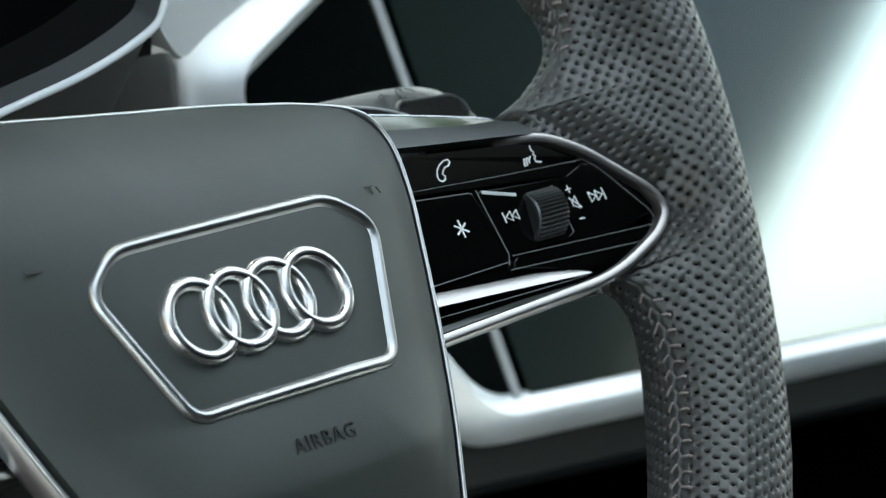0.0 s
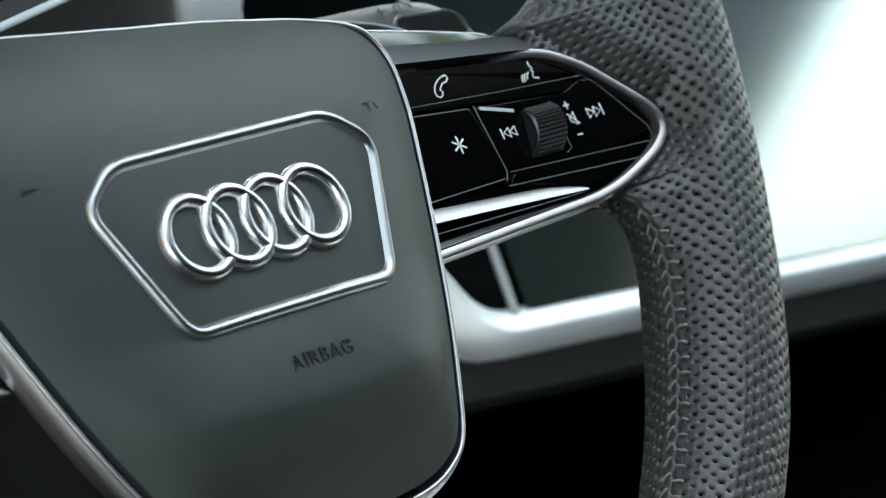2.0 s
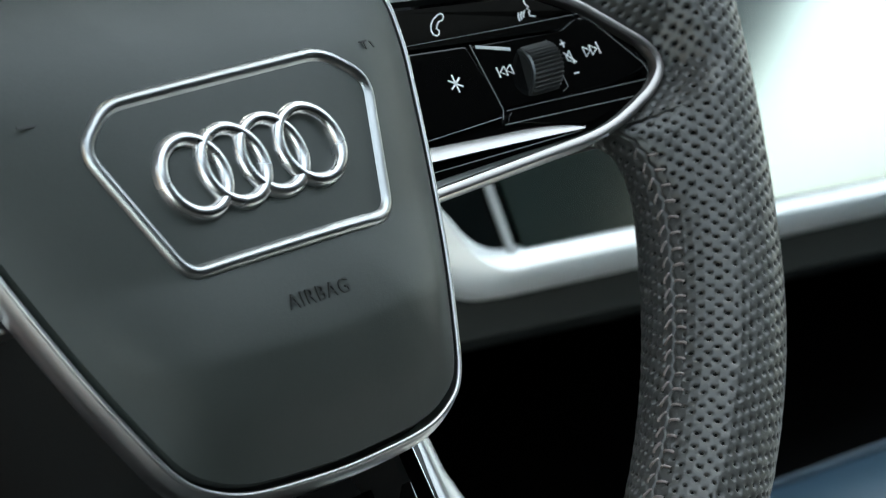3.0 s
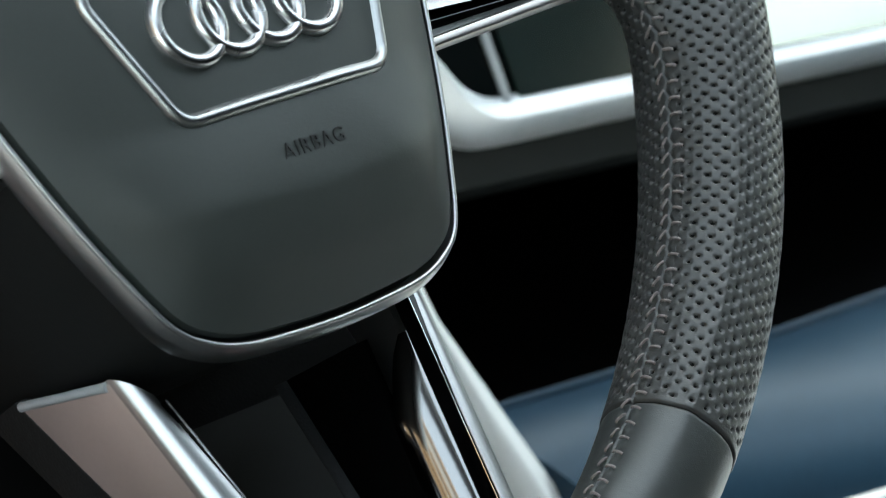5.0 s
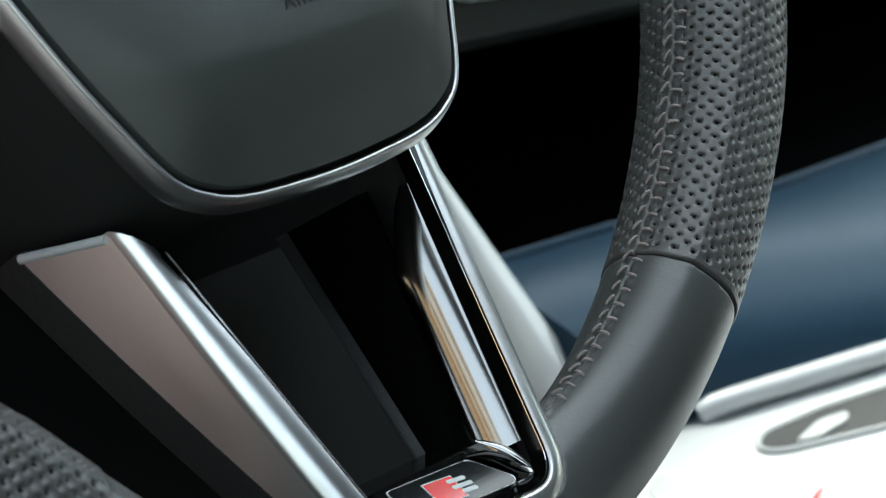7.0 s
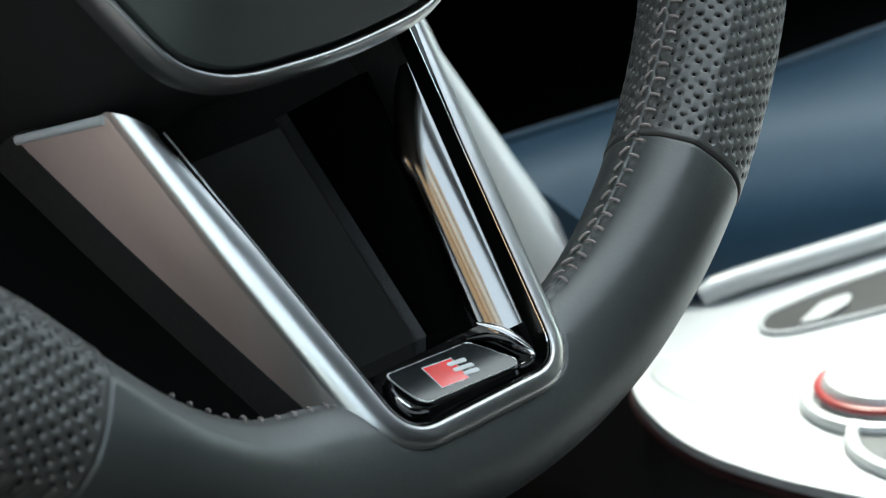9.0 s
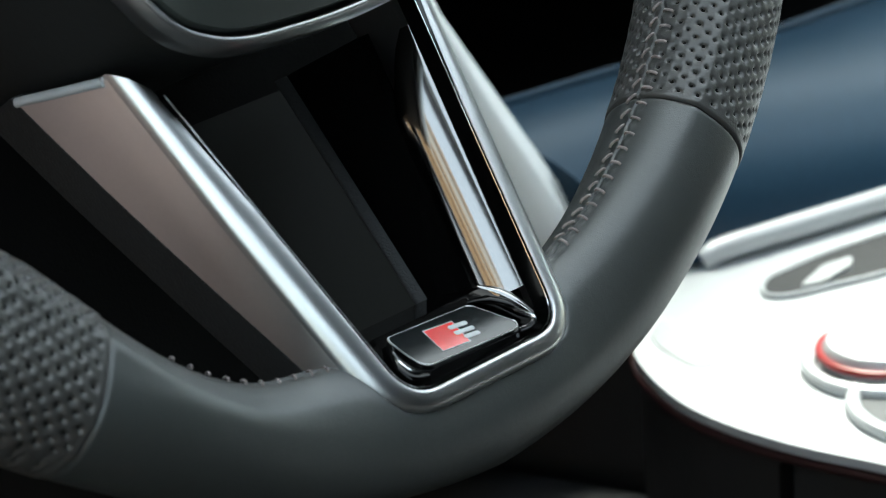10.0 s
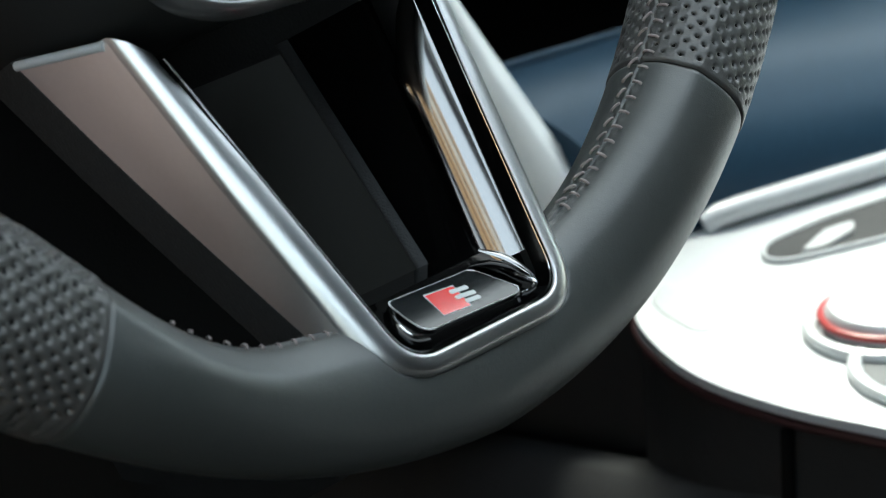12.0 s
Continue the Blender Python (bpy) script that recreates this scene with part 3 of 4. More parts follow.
POD_Z = -0.0195
for sign in (1, -1):
    pod = part("switch_pod", slab(mirrored(rounded([(0.050, 0.0300, 0), (0.1165, 0.0236, 0), (0.1285, 0.0178, 0), (0.1432, 0.0048, 0), (0.1440, -0.0002, 0), (0.1385, -0.0040, 0), (0.1200, -0.0098, 0), (0.050, -0.0125, 0)], 0.003, 4), sign), -0.040, POD_Z - 0.0012, 0.0004), PIANO, wheel, "gloss black switch panel")
    path = mirrored(rounded([(0.1050, 0.0258, POD_Z - 0.0030), (0.1172, 0.0246, POD_Z), (0.1290, 0.0186, POD_Z), (0.1452, 0.0050, POD_Z), (0.1462, -0.0002, POD_Z), (0.1398, -0.0047, POD_Z), (0.1209, -0.0111, POD_Z), (0.050, -0.0140, POD_Z)], [0, 0.006, 0.004, 0.004, 0.004, 0.004, 0.01, 0], 5, closed=False), 1)
    path = [(sign * q[0], q[1], q[2]) for q in path]
    w = 1 if sign > 0 else -1
    part("pod_trim", sweep(path, [(-0.0016 * w, -0.0045), (0.0011 * w, -0.0045), (0.0013 * w, -0.0004), (0.0009 * w, 0.0007), (0.0004 * w, 0.0009), (-0.0010 * w, 0.0004), (-0.0014 * w, -0.0010)]), POD_SATIN, pod, "satin silver surround")
    flank = [q for q in path if q[1] > -0.0006]
    part("pod_flank", sweep(flank, [(0.0005 * w, -0.0040), (0.0027 * w, -0.0040), (0.0027 * w, -0.0021), (0.0024 * w, -0.0012), (0.0009 * w, 0.0005), (0.0005 * w, 0.0006)]), POD_GREY, pod, "grey satin outer flank")
    brow = [((0.050, 0.0459), (0.050, 0.0381), (0.050, 0.0317)), ((0.0866, 0.0389), (0.0828, 0.0339), (0.0830, 0.0284)), ((0.103, 0.0356), (0.099, 0.0318), (0.100, 0.0268)), ((0.1116, 0.0337), (0.1106, 0.0309), (0.1100, 0.0259)), ((0.1155, 0.0322), (0.1165, 0.0296), (0.1165, 0.0250))]
    chamfer = [[(sign * t[0], t[1], -0.0275), (sign * m[0], m[1], -0.0225), (sign * m[0], m[1] - 0.001, -0.0260), (sign * t[0], t[1] - 0.001, -0.0310)] for t, m, q in brow]
    part("pod_chamfer", loft(chamfer), GUNMETAL, pod, "gunmetal upper bevel")
    bevel = [[(sign * m[0], m[1], -0.0225), (sign * (m[0] + q[0]) / 2, (m[1] + q[1]) / 2, -0.0207), (sign * q[0], q[1], -0.0193), (sign * q[0], q[1], -0.0230), (sign * m[0], m[1] - 0.001, -0.0260)] for t, m, q in brow]
    part("pod_bevel", loft(bevel), POD_GREY, pod, "grey satin inner bevel")
    part("pod_line", sweep(spline([(sign * t[0], t[1] + 0.0001, -0.0275) for t, m, q in brow], 4), circle(0.0002, 6)), CHROME, pod, "fine bright upper line")
    lower = [[(sign * x, y1, POD_Z - 0.0014), (sign * x, y0, POD_Z - 0.0002), (sign * x, y0, POD_Z - 0.003), (sign * x, y1, POD_Z - 0.003)] for x, y0, y1 in ((0.055, -0.0124, -0.0104), (0.085, -0.0112, -0.0098), (0.112, -0.0104, -0.0096), (0.122, -0.0098, -0.0094))]
    # a pale painted bead puts in the lower trim's bright reflection
    part("pod_lower_glint", sweep([(sign * x, y, POD_Z + 0.0002) for x, y in ((0.058, -0.0141), (0.090, -0.0128), (0.119, -0.0117))], circle(0.0005, 8)), SILVER, pod, "pale bead for the lower trim's reflection")
    part("pod_lower_bevel", loft(lower), POD_GREY, pod, "dark satin lower bevel", smooth=False)
    blade = []
    for x, y0, y1 in ((0.058, -0.0027, -0.0063), (0.080, -0.0042, -0.0073), (0.100, -0.0055, -0.0083), (0.1070, -0.0066, -0.0087), (0.1130, -0.0086, -0.0090)):
        z0, z1 = POD_Z + 0.0006 - 0.40 * (y0 - y1), POD_Z + 0.0006
        blade.append([(sign * x, y0, z0), (sign * x, (y0 + y1) / 2, (z0 + z1) / 2 + 0.00015), (sign * x, y1, z1), (sign * x, y1 - 0.0002, POD_Z - 0.004), (sign * x, y0, POD_Z - 0.005)])
    part("pod_chrome", loft(blade), BLADE, pod, "bright satin blade")
    # keys with narrow gaps between them
    keys = {
        "upper_key": [(0.060, 0.0287), (0.0755, 0.0268), (0.1150, 0.0228), (0.1268, 0.0166), (0.1200, 0.0142), (0.0880, 0.0168), (0.060, 0.0190)],
        "star_key": [(0.060, 0.0184), (0.0898, 0.0160), (0.0925, 0.0002), (0.0905, -0.0014), (0.060, -0.0020)],
        "rocker": [(0.0907, 0.0158), (0.1200, 0.0136), (0.1278, 0.0160), (0.1408, 0.0040), (0.1410, 0.0006), (0.1300, -0.0008), (0.0932, 0.0000)],
        "lower_key": [(0.0932, -0.0007), (0.1300, -0.0015), (0.1395, -0.0006), (0.1360, -0.0032), (0.1190, -0.0076), (0.1140, -0.0080), (0.0915, -0.0030)],
    }
    key_obs = {}
    for name, outline in keys.items():
        pts = rounded([(sign * x, y, 0) for x, y in (outline if sign < 0 else outline[::-1])], 0.0012, 3)
        key_obs[name] = part(name, slab(pts, POD_Z - 0.003, POD_Z, 0.00035), PIANO, pod)
    # ribbed thumb wheel
    R0, rows = 0.0063, 40
    prof = []
    for i in range(rows * 4):
        r = R0 - 0.00055 * (0.0, 0.25, 1.0, 0.75)[i % 4]
        a = 2 * math.pi * i / (rows * 4)
        prof.append((r * math.cos(a), r * math.sin(a)))

    def leaning(x, y, z):
        """The wheel's axis leans a little in the plane of the panel."""
        return (sign * (x + 0.26 * (y - 0.0068)), y, z)

    rings = []
    for x, k in ((0.1030, 0.90), (0.1034, 0.99), (0.1039, 1.0), (0.1120, 1.0), (0.1126, 0.98), (0.1129, 0.86)):
        rings.append([leaning(x, 0.0068 + c * k, POD_Z - 0.0024 + s * k) for c, s in prof])
    part("thumb_wheel", loft(rings), SHELL, pod, "ribbed black thumb wheel", smooth=False)
    face = [[leaning(x, 0.0068 + r * math.cos(2 * math.pi * i / 40), POD_Z - 0.0024 + r * math.sin(2 * math.pi * i / 40)) for i in range(40)] for x, r in ((0.1032, 0.0060), (0.1027, 0.0057), (0.1028, 0.0051), (0.1036, 0.0040), (0.1040, 0.0020))]
    part("wheel_face", loft(face), POD_GREY, pod, "satin metal face of the thumb wheel")

# shift paddles behind the side spokes; only their bright upper edges show
for sign in (1, -1):
    crest = [(0.050, 0.0500), (0.0689, 0.0495), (0.078, 0.0486), (0.0877, 0.0469), (0.0957, 0.0449), (0.1026, 0.0423), (0.1060, 0.0400)]
    blade = [[(sign * x, y, -0.0400), (sign * x, y - 0.0012, -0.0392), (sign * x, y - 0.012, -0.0410), (sign * x, y - 0.012, -0.0440), (sign * x, y - 0.001, -0.0430)] for x, y in crest]
    paddle = part("shift_paddle", loft(blade), BLACK, wheel, "black shift paddle")
    part("paddle_edge", sweep(spline([(sign * x, y, -0.0398) for x, y in crest], 4), circle(0.00036, 8)), SILVER, paddle, "fine bright upper edge")

ZI = POD_Z + 0.00005
pods = [o for o in wheel.children if o.name.startswith("switch_pod")]
pod = pods[0]


def ring_stroke(cx, cy, r, a0, a1, n=8):
    return [(cx + r * math.cos(radians(a0 + (a1 - a0) * k / n)), cy + r * math.sin(radians(a0 + (a1 - a0) * k / n))) for k in range(n + 1)]


W = 0.00042
part("phone_icon", bars([[(0.0857, 0.0242), (0.0870, 0.0242), (0.0873, 0.0236), (0.0864, 0.0228), (0.0852, 0.0227), (0.0843, 0.0221), (0.0836, 0.0213), (0.0841, 0.0208), (0.0836, 0.0200), (0.0827, 0.0197), (0.0819, 0.0202), (0.0818, 0.0211), (0.0825, 0.0224), (0.0839, 0.0235), (0.0857, 0.0242), (0.0868, 0.0243)]], W * 0.8, ZI), WHITE_INK, pod, "white handset symbol")
part("voice_icon", bars([[(0.1130, 0.0227), (0.1128, 0.0217), (0.1135, 0.0209), (0.1127, 0.0206), (0.1134, 0.0200), (0.1127, 0.0196), (0.1128, 0.0188), (0.1143, 0.0184)], [(0.1118, 0.0203), (0.1109, 0.0196), (0.1106, 0.0188)], [(0.1107, 0.0202), (0.1099, 0.0194), (0.1097, 0.0184)], [(0.1097, 0.0201), (0.1091, 0.0194), (0.1089, 0.0183)]], W * 0.8, ZI), WHITE_INK, pod, "white voice symbol")
# flat strips paint the glints that the key edges catch
for stroke, breadth in (([(0.0924, 0.0152), (0.1022, 0.0127)], 0.0008), ([(0.0909, 0.0160), (0.0919, 0.0002), (0.0906, -0.0020)], 0.00026), ([(0.0927, -0.0003), (0.1160, -0.0012), (0.1395, -0.0022)], 0.00014), ([(0.0700, 0.0193), (0.1023, 0.0176), (0.1275, 0.0166)], 0.00012), ([(0.1283, 0.0157), (0.1306, 0.0143), (0.1408, 0.0014), (0.1410, -0.0006)], 0.00014), ([(0.1141, 0.0127), (0.1142, 0.0012), (0.1122, 0.0004)], 0.00020), ([(0.0640, -0.0020), (0.0905, -0.0014)], 0.00022), ([(0.0620, -0.0088), (0.1120, -0.0092)], 0.00018), ([(0.0905, -0.0032), (0.1120, -0.0042), (0.1330, -0.0052)], 0.00018)):
    part("key_glint", bars([stroke], breadth, ZI - 0.00003, 0.0001), SYMBOL_GLINT_GREY if breadth < 0.0005 else SILVER, pod, "painted strip for the glint on a key edge")
part("star_icon", bars([[(0.0817 - 0.0021 * math.cos(radians(a)), 0.0085 - 0.0021 * math.sin(radians(a))), (0.0817 + 0.0021 * math.cos(radians(a)), 0.0085 + 0.0021 * math.sin(radians(a)))] for a in (90, 30, 150)], W, ZI), WHITE_INK, pod, "white star symbol")


def arrow(cx, cy, s, d):
    return [(cx - d * s, cy + s), (cx + d * s * 0.7, cy), (cx - d * s, cy - s), (cx - d * s, cy + s)]


part("rewind_icon", bars([arrow(0.0968, 0.0083, 0.0011, -1), arrow(0.0988, 0.0083, 0.0011, -1), [(0.0955, 0.0096), (0.0955, 0.0071)]], W * 0.8, ZI), WHITE_INK, pod, "white skip-back symbol")
part("skip_icon", bars([arrow(0.1252, 0.0077, 0.0012, 1), arrow(0.1274, 0.0077, 0.0012, 1), [(0.1288, 0.0092), (0.1288, 0.0063)]], W * 0.8, ZI), WHITE_INK, pod, "white skip-forward symbol")
part("mute_icon", bars([[(0.1178, 0.0080), (0.1184, 0.0080), (0.1194, 0.0090), (0.1194, 0.0058), (0.1184, 0.0067), (0.1178, 0.0067), (0.1178, 0.0080)], [(0.1174, 0.0088), (0.1202, 0.0060)]], W * 0.8, ZI), WHITE_INK, pod, "white mute symbol")
part("plus_icon", bars([[(0.1176, 0.0108), (0.1194, 0.0108)], [(0.1185, 0.0117), (0.1185, 0.0099)]], W * 0.8, ZI), WHITE_INK, pod, "white plus sign")
part("minus_icon", bars([[(0.1178, 0.0036), (0.1194, 0.0035)]], W * 0.8, ZI), WHITE_INK, pod, "white minus sign")


# ---------------------------------------------------------------- lower spoke
def vz(y):
    return -0.0155 - (y + 0.134) * 0.180


V_TOP, V_LOW, V_FOOT = 0.0393, 0.0240, -0.1352


def vpath(dx, dy, dz=0.0, r=0.008, top_y=-0.0565, right_y=-0.0565):
    """The U line of the lower spoke, moved inwards by dx and upwards by dy at the bottom."""
    pts = [(-spoke_x(top_y) + dx, top_y, 0), (-V_LOW + dx, V_FOOT + dy, 0), (V_LOW - dx, V_FOOT + dy, 0), (spoke_x(right_y) - dx, right_y, 0)]
    pts = [pts[0], Vector(pts[0]).lerp(Vector(pts[1]), 0.5), *pts[1:3], Vector(pts[3]).lerp(Vector(pts[2]), 0.5), pts[3]]
    return [(q.x, q.y, vz(q.y) + dz) for q in rounded(pts, r, 8, closed=False)]


def spoke_x(y):
    return V_LOW + (V_TOP - V_LOW) * (y - V_FOOT) / (-0.050 - V_FOOT)


def spoke_rings():
    """The U-shaped trim: a slim front edge and a broad bevel that falls away on the outer side."""
    path = [Vector(q) for q in vpath(0.0020, 0.0024)]
    rings = []
    for i, q in enumerate(path):
        t = (path[min(i + 1, len(path) - 1)] - path[max(i - 1, 0)]).normalized()
        s = Vector((t.y, -t.x, 0)).normalized()
        foot = abs(s.y) ** 2
        end = i in (0, len(path) - 1)
        if end:
            s = Vector((math.copysign(1, s.x), 0, 0))
        ring = []
        for (a, c), (a2, c2) in zip(ARM_PROFILE, FOOT_PROFILE):
            p = q + s * (a + (a2 - a) * foot) + Vector((0, 0, c + (c2 - c) * foot))
            # the upper ends are cut aslant
            ring.append(p + Vector((0, -0.0035 + 1.1 * max(a, 0), 0)) if end else p)
        rings.append(ring)
    return rings


ARM_PROFILE = [(-0.0006, -0.006), (-0.0006, -0.0008), (-0.0005, -0.0003), (-0.0002, 0.0), (0.0002, 0.0001), (0.0014, 0.0000), (0.0024, -0.0003), (0.0033, -0.0008), (0.0041, -0.0015), (0.0049, -0.0024), (0.0055, -0.0034), (0.0055, -0.0080), (0.0, -0.0080)]
FOOT_PROFILE = [(-0.0006, -0.006), (-0.0006, -0.0008), (-0.0005, -0.0003), (-0.0002, 0.0), (0.0002, 0.0001), (0.0014, 0.0001), (0.0024, 0.0), (0.0030, -0.0003), (0.0034, -0.0008), (0.0037, -0.0016), (0.0038, -0.0028), (0.0038, -0.0080), (0.0, -0.0080)]
spoke = part("lower_spoke", loft(spoke_rings()), SATIN, wheel, "satin silver U-shaped spoke trim")
part("spoke_gloss", sweep(vpath(0.0027, 0.0031, 0.0, 0.007, -0.0618, -0.0575), [(0.0, -0.0004), (0.0011, -0.0040), (-0.0015, -0.0060), (-0.0015, -0.0004)]), PIANO, spoke, "gloss black inner border")
part("spoke_line", sweep(vpath(0.0030, 0.0034, -0.0004, 0.007, -0.0618, -0.0575), circle(0.00018, 6)), CHROME, spoke, "hairline chrome edge")

for sign in (1, -1):
    flank, rear = [], []
    for k in range(17):
        t = k / 16
        y = -0.0548 - 0.0672 * t
        x = spoke_x(y) + 0.0033
        xb = spoke_x(y) - 0.0010 + 0.0048 * (1.22 + 0.28 * float(smoothstep(y, -0.128, -0.070)))
        d = 0.0052 + 0.0225 * (1 - 0.80 * t)
        z, yb = vz(y), y + 0.17 * d * (1 - t)
        flank.append([(sign * (x - 0.0004), y, z - 0.0034), (sign * (x + 0.0001), y, z - 0.0044), (sign * xb, yb, z - d), (sign * (xb - 0.005), yb, z - d), (sign * (x - 0.004), y, z - 0.0060)])
        rear.append([(sign * (xb - 0.002), yb + 0.001, z - d), (sign * (xb - 0.0004), yb + 0.001, z - d - 0.0015), (sign * (xb - 0.0006), yb, z - d - 0.012), (sign * (xb - 0.009), yb, z - d - 0.013), (sign * (xb - 0.009), yb, z - d)])
    if sign < 0:
        # silver paint stands in for sky reflected along the cut edge
        part("flank_glint", sweep([(flank[0][1][0] + 0.0003, flank[0][1][1] - 0.0003, flank[0][1][2]), (flank[0][2][0] + 0.0003, flank[0][2][1] - 0.0003, flank[0][2][2])], circle(0.0010, 12)), SILVER, spoke, "pale tube for the sky's reflection on the flank edge")
    part("spoke_flank", loft(flank), FLANK, spoke, "broad satin silver flank")
    part("spoke_back", loft(rear[3:] if sign > 0 else rear), LIP, spoke, "black grained back cover")

    # inner cheeks: chrome in front, gloss black and grained plastic behind
    def cheek(name, y0, y1, near, deep, in0, in1, mat, label, point=0.0, bulge=0.0002):
        rings = []
        for k in range(17):
            t = k / 16
            y = y0 + (y1 - y0) * t
            x = spoke_x(y)
            q = 1 if not point else min(1.0, 0.06 + t / point) ** 0.6
            e0 = near[0] + (near[1] - near[0]) * t
            e1 = e0 + (deep[0] + (deep[1] - deep[0]) * t - e0) * q
            i1 = in0 + (in1 - in0) * q
            rings.append([*[(sign * (x - (in0 + (i1 - in0) * f) - bulge * q * 4 * f * (1 - f)), y, vz(y) - (e0 + (e1 - e0) * f)) for f in [j / 14 for j in range(15)]], (sign * (x - i1 + 0.003), y, vz(y) - e1), (sign * (x - in0 + 0.003), y, vz(y) - e0)])
        part(name, loft(rings), mat, spoke, label)

    cheek("cheek_chrome", -0.066, -0.1225, (0.0041, 0.0041), (0.0122, 0.0122), 0.0039, 0.0096, DARK_CHROME, "dark mirror chrome inlay", 0.30, 0.0010)
    cheek("cheek_gloss", -0.064, -0.1260, (0.0126, 0.0126), (0.0345, 0.0209), 0.0099, 0.0122, PIANO, "gloss black inner cheek")
    cheek("cheek_lip", -0.064, -0.1260, (0.0345, 0.0209), (0.0365, 0.0226), 0.0123, 0.0142, LIP, "dark grained inner lip", 0.0, 0.0005)
foot_line = [(-0.1318, -0.0190), (-0.1195, -0.0283), (-0.1172, -0.0400), (-0.124, -0.0450), (-0.135, -0.0225)]
part("spoke_foot", loft([[(x * (1 - 0.18 * (i in (2, 3))), y, z) for i, (y, z) in enumerate(foot_line)] for x in (-0.0206, -0.007, 0.007, 0.0206)]), PIANO, wheel, "gloss black foot of the opening", smooth=False)
BADGE = Matrix(((1, 0, 0, 0), (0, 0.83, 0.55, -0.1302), (0, -0.55, 0.83, -0.0205), (0, 0, 0, 1)))
badge = part("badge", slab(rounded([(-0.0168, -0.0004, 0), (0.0158, -0.0008, 0), (0.0188, 0.0060, 0), (0.0150, 0.0124, 0), (-0.0156, 0.0128, 0)], 0.0016, 5), -0.0030, 0.0000, 0.0012, 3), PIANO, wheel, "gloss black badge on the lower spoke")
badge.matrix_basis = BADGE
PLATE = [(-0.0123, 0.0113, 0), (0.0097, 0.0100, 0), (0.0154, 0.0016, 0), (0.0138, 0.0005, 0), (-0.0106, 0.0017, 0), (-0.0119, 0.0058, 0)]
part("badge_block", slab(rounded([(x * 1.03, y * 1.02 - 0.0004, 0) for x, y, z in PLATE], [0.001, 0.001, 0.0012, 0.001, 0.002, 0.002], 5), -0.0004, 0.0005, 0.0004, 3), PIANO, badge, "rounded gloss black block")
part("badge_lens", slab(rounded(PLATE, [0.001, 0.001, 0.0012, 0.001, 0.002, 0.002], 5), 0.0004, 0.0010, 0.0003, 2), LENS, badge, "smoked glazed face")
part("badge_frame", sweep([(q.x, q.y, 0.0008) for q in rounded(PLATE, [0.001, 0.001, 0.0012, 0.001, 0.002, 0.002], 5)], circle(0.00018, 6), closed=True), SATIN, badge, "hairline silver frame")
part("badge_red", slab([(-0.0044, 0.0091), (-0.0047, 0.0031), (0.0024, 0.0024), (0.0030, 0.0083)][::-1], 0.0008, 0.00103), RED, badge, "red enamel block")
part("badge_line", bars([[(-0.0044, 0.0091), (0.0030, 0.0083), (0.0024, 0.0024), (-0.0047, 0.0031), (-0.0044, 0.0091)]], 0.00018, 0.00103, 0.00005), SILVER, badge, "hairline silver outline")
for k, (p0, p1) in enumerate((((0.0010, 0.0072), (0.0056, 0.0066)), ((0.0010, 0.0055), (0.0060, 0.0049)), ((0.0022, 0.0038), (0.0060, 0.0034)))):
    part("badge_mark", slab(rounded([(p0[0], p0[1] - 0.0005, 0), (p1[0], p1[1] - 0.0005, 0), (p1[0], p1[1] + 0.0005, 0), (p0[0], p0[1] + 0.0005, 0)], 0.0005, 4), 0.0009, 0.00108), SILVER, badge, "short silver bar")
part("badge_end", sweep(spline([(-0.0135, 0.0092, 0.0003), (-0.0150, 0.0068, 0.0004), (-0.0158, 0.0036, 0.0004), (-0.0150, 0.0008, 0.0003), (-0.0120, -0.0002, 0.0002)], 6), circle(0.0011, 12)), PIANO, badge, "rounded gloss end")
part("badge_hook", sweep(spline([(-0.0143, 0.0078, 0.0012), (-0.0152, 0.0050, 0.0015), (-0.0148, 0.0022, 0.0014), (-0.0128, 0.0010, 0.0012)], 6), circle(0.0003, 8)), CHROME, badge, "bright rounded edge")
# two rounded blades where the badge turns up into the inner cheek; the second puts the gloss black's reflection in as
# chrome
for line, thick, mat, label in (
        ([(0.0106, 0.0110, 0.0004), (0.0140, 0.0092, 0.0012), (0.0166, 0.0062, 0.0015), (0.0182, 0.0028, 0.0012)], (0.0006, 0.0013, 0.0012, 0.0005), PIANO, "rounded gloss black blade"),
        ([(0.0156, 0.0132, 0.0008), (0.0178, 0.0098, 0.0014), (0.0194, 0.0060, 0.0014), (0.0206, 0.0016, 0.0008)], (0.0003, 0.0009, 0.0010, 0.0003), DARK_CHROME, "chrome blade for a reflection in the gloss black")):
    axis = spline(line, 6)
    rings = []
    for k, q in enumerate(axis):
        r = float(np.interp(k / (len(axis) - 1) * 3, [0, 1, 2, 3], thick))
        rings.append([(q.x + 0.88 * r * math.cos(a), q.y + 0.47 * r * math.cos(a), q.z + 0.55 * r * math.sin(a)) for a in [2 * math.pi * n / 14 for n in range(14)]])
    part("badge_blade", loft(rings), mat, badge, label)
# a chrome line draws the white glint on the gloss corner
part("badge_glint", sweep(spline([(0.0160, 0.0040, 0.0020), (0.0178, 0.0022, 0.0018), (0.0186, 0.0004, 0.0016), (0.0166, -0.0004, 0.0012), (0.0140, -0.0002, 0.0010)], 5), circle(0.0005, 8)), CHROME, badge, "chrome line for the glint on the gloss corner")
part("column_panel", slab(rounded([(-0.010, -0.0652, 0), (0.0360, -0.0652, 0), (0.0390, -0.0755, 0), (0.0500, -0.120, 0), (0.010, -0.120, 0)], 0.003, 4), -0.0782, -0.0762, 0.0008), COLUMN, wheel, "dark grey column panel")
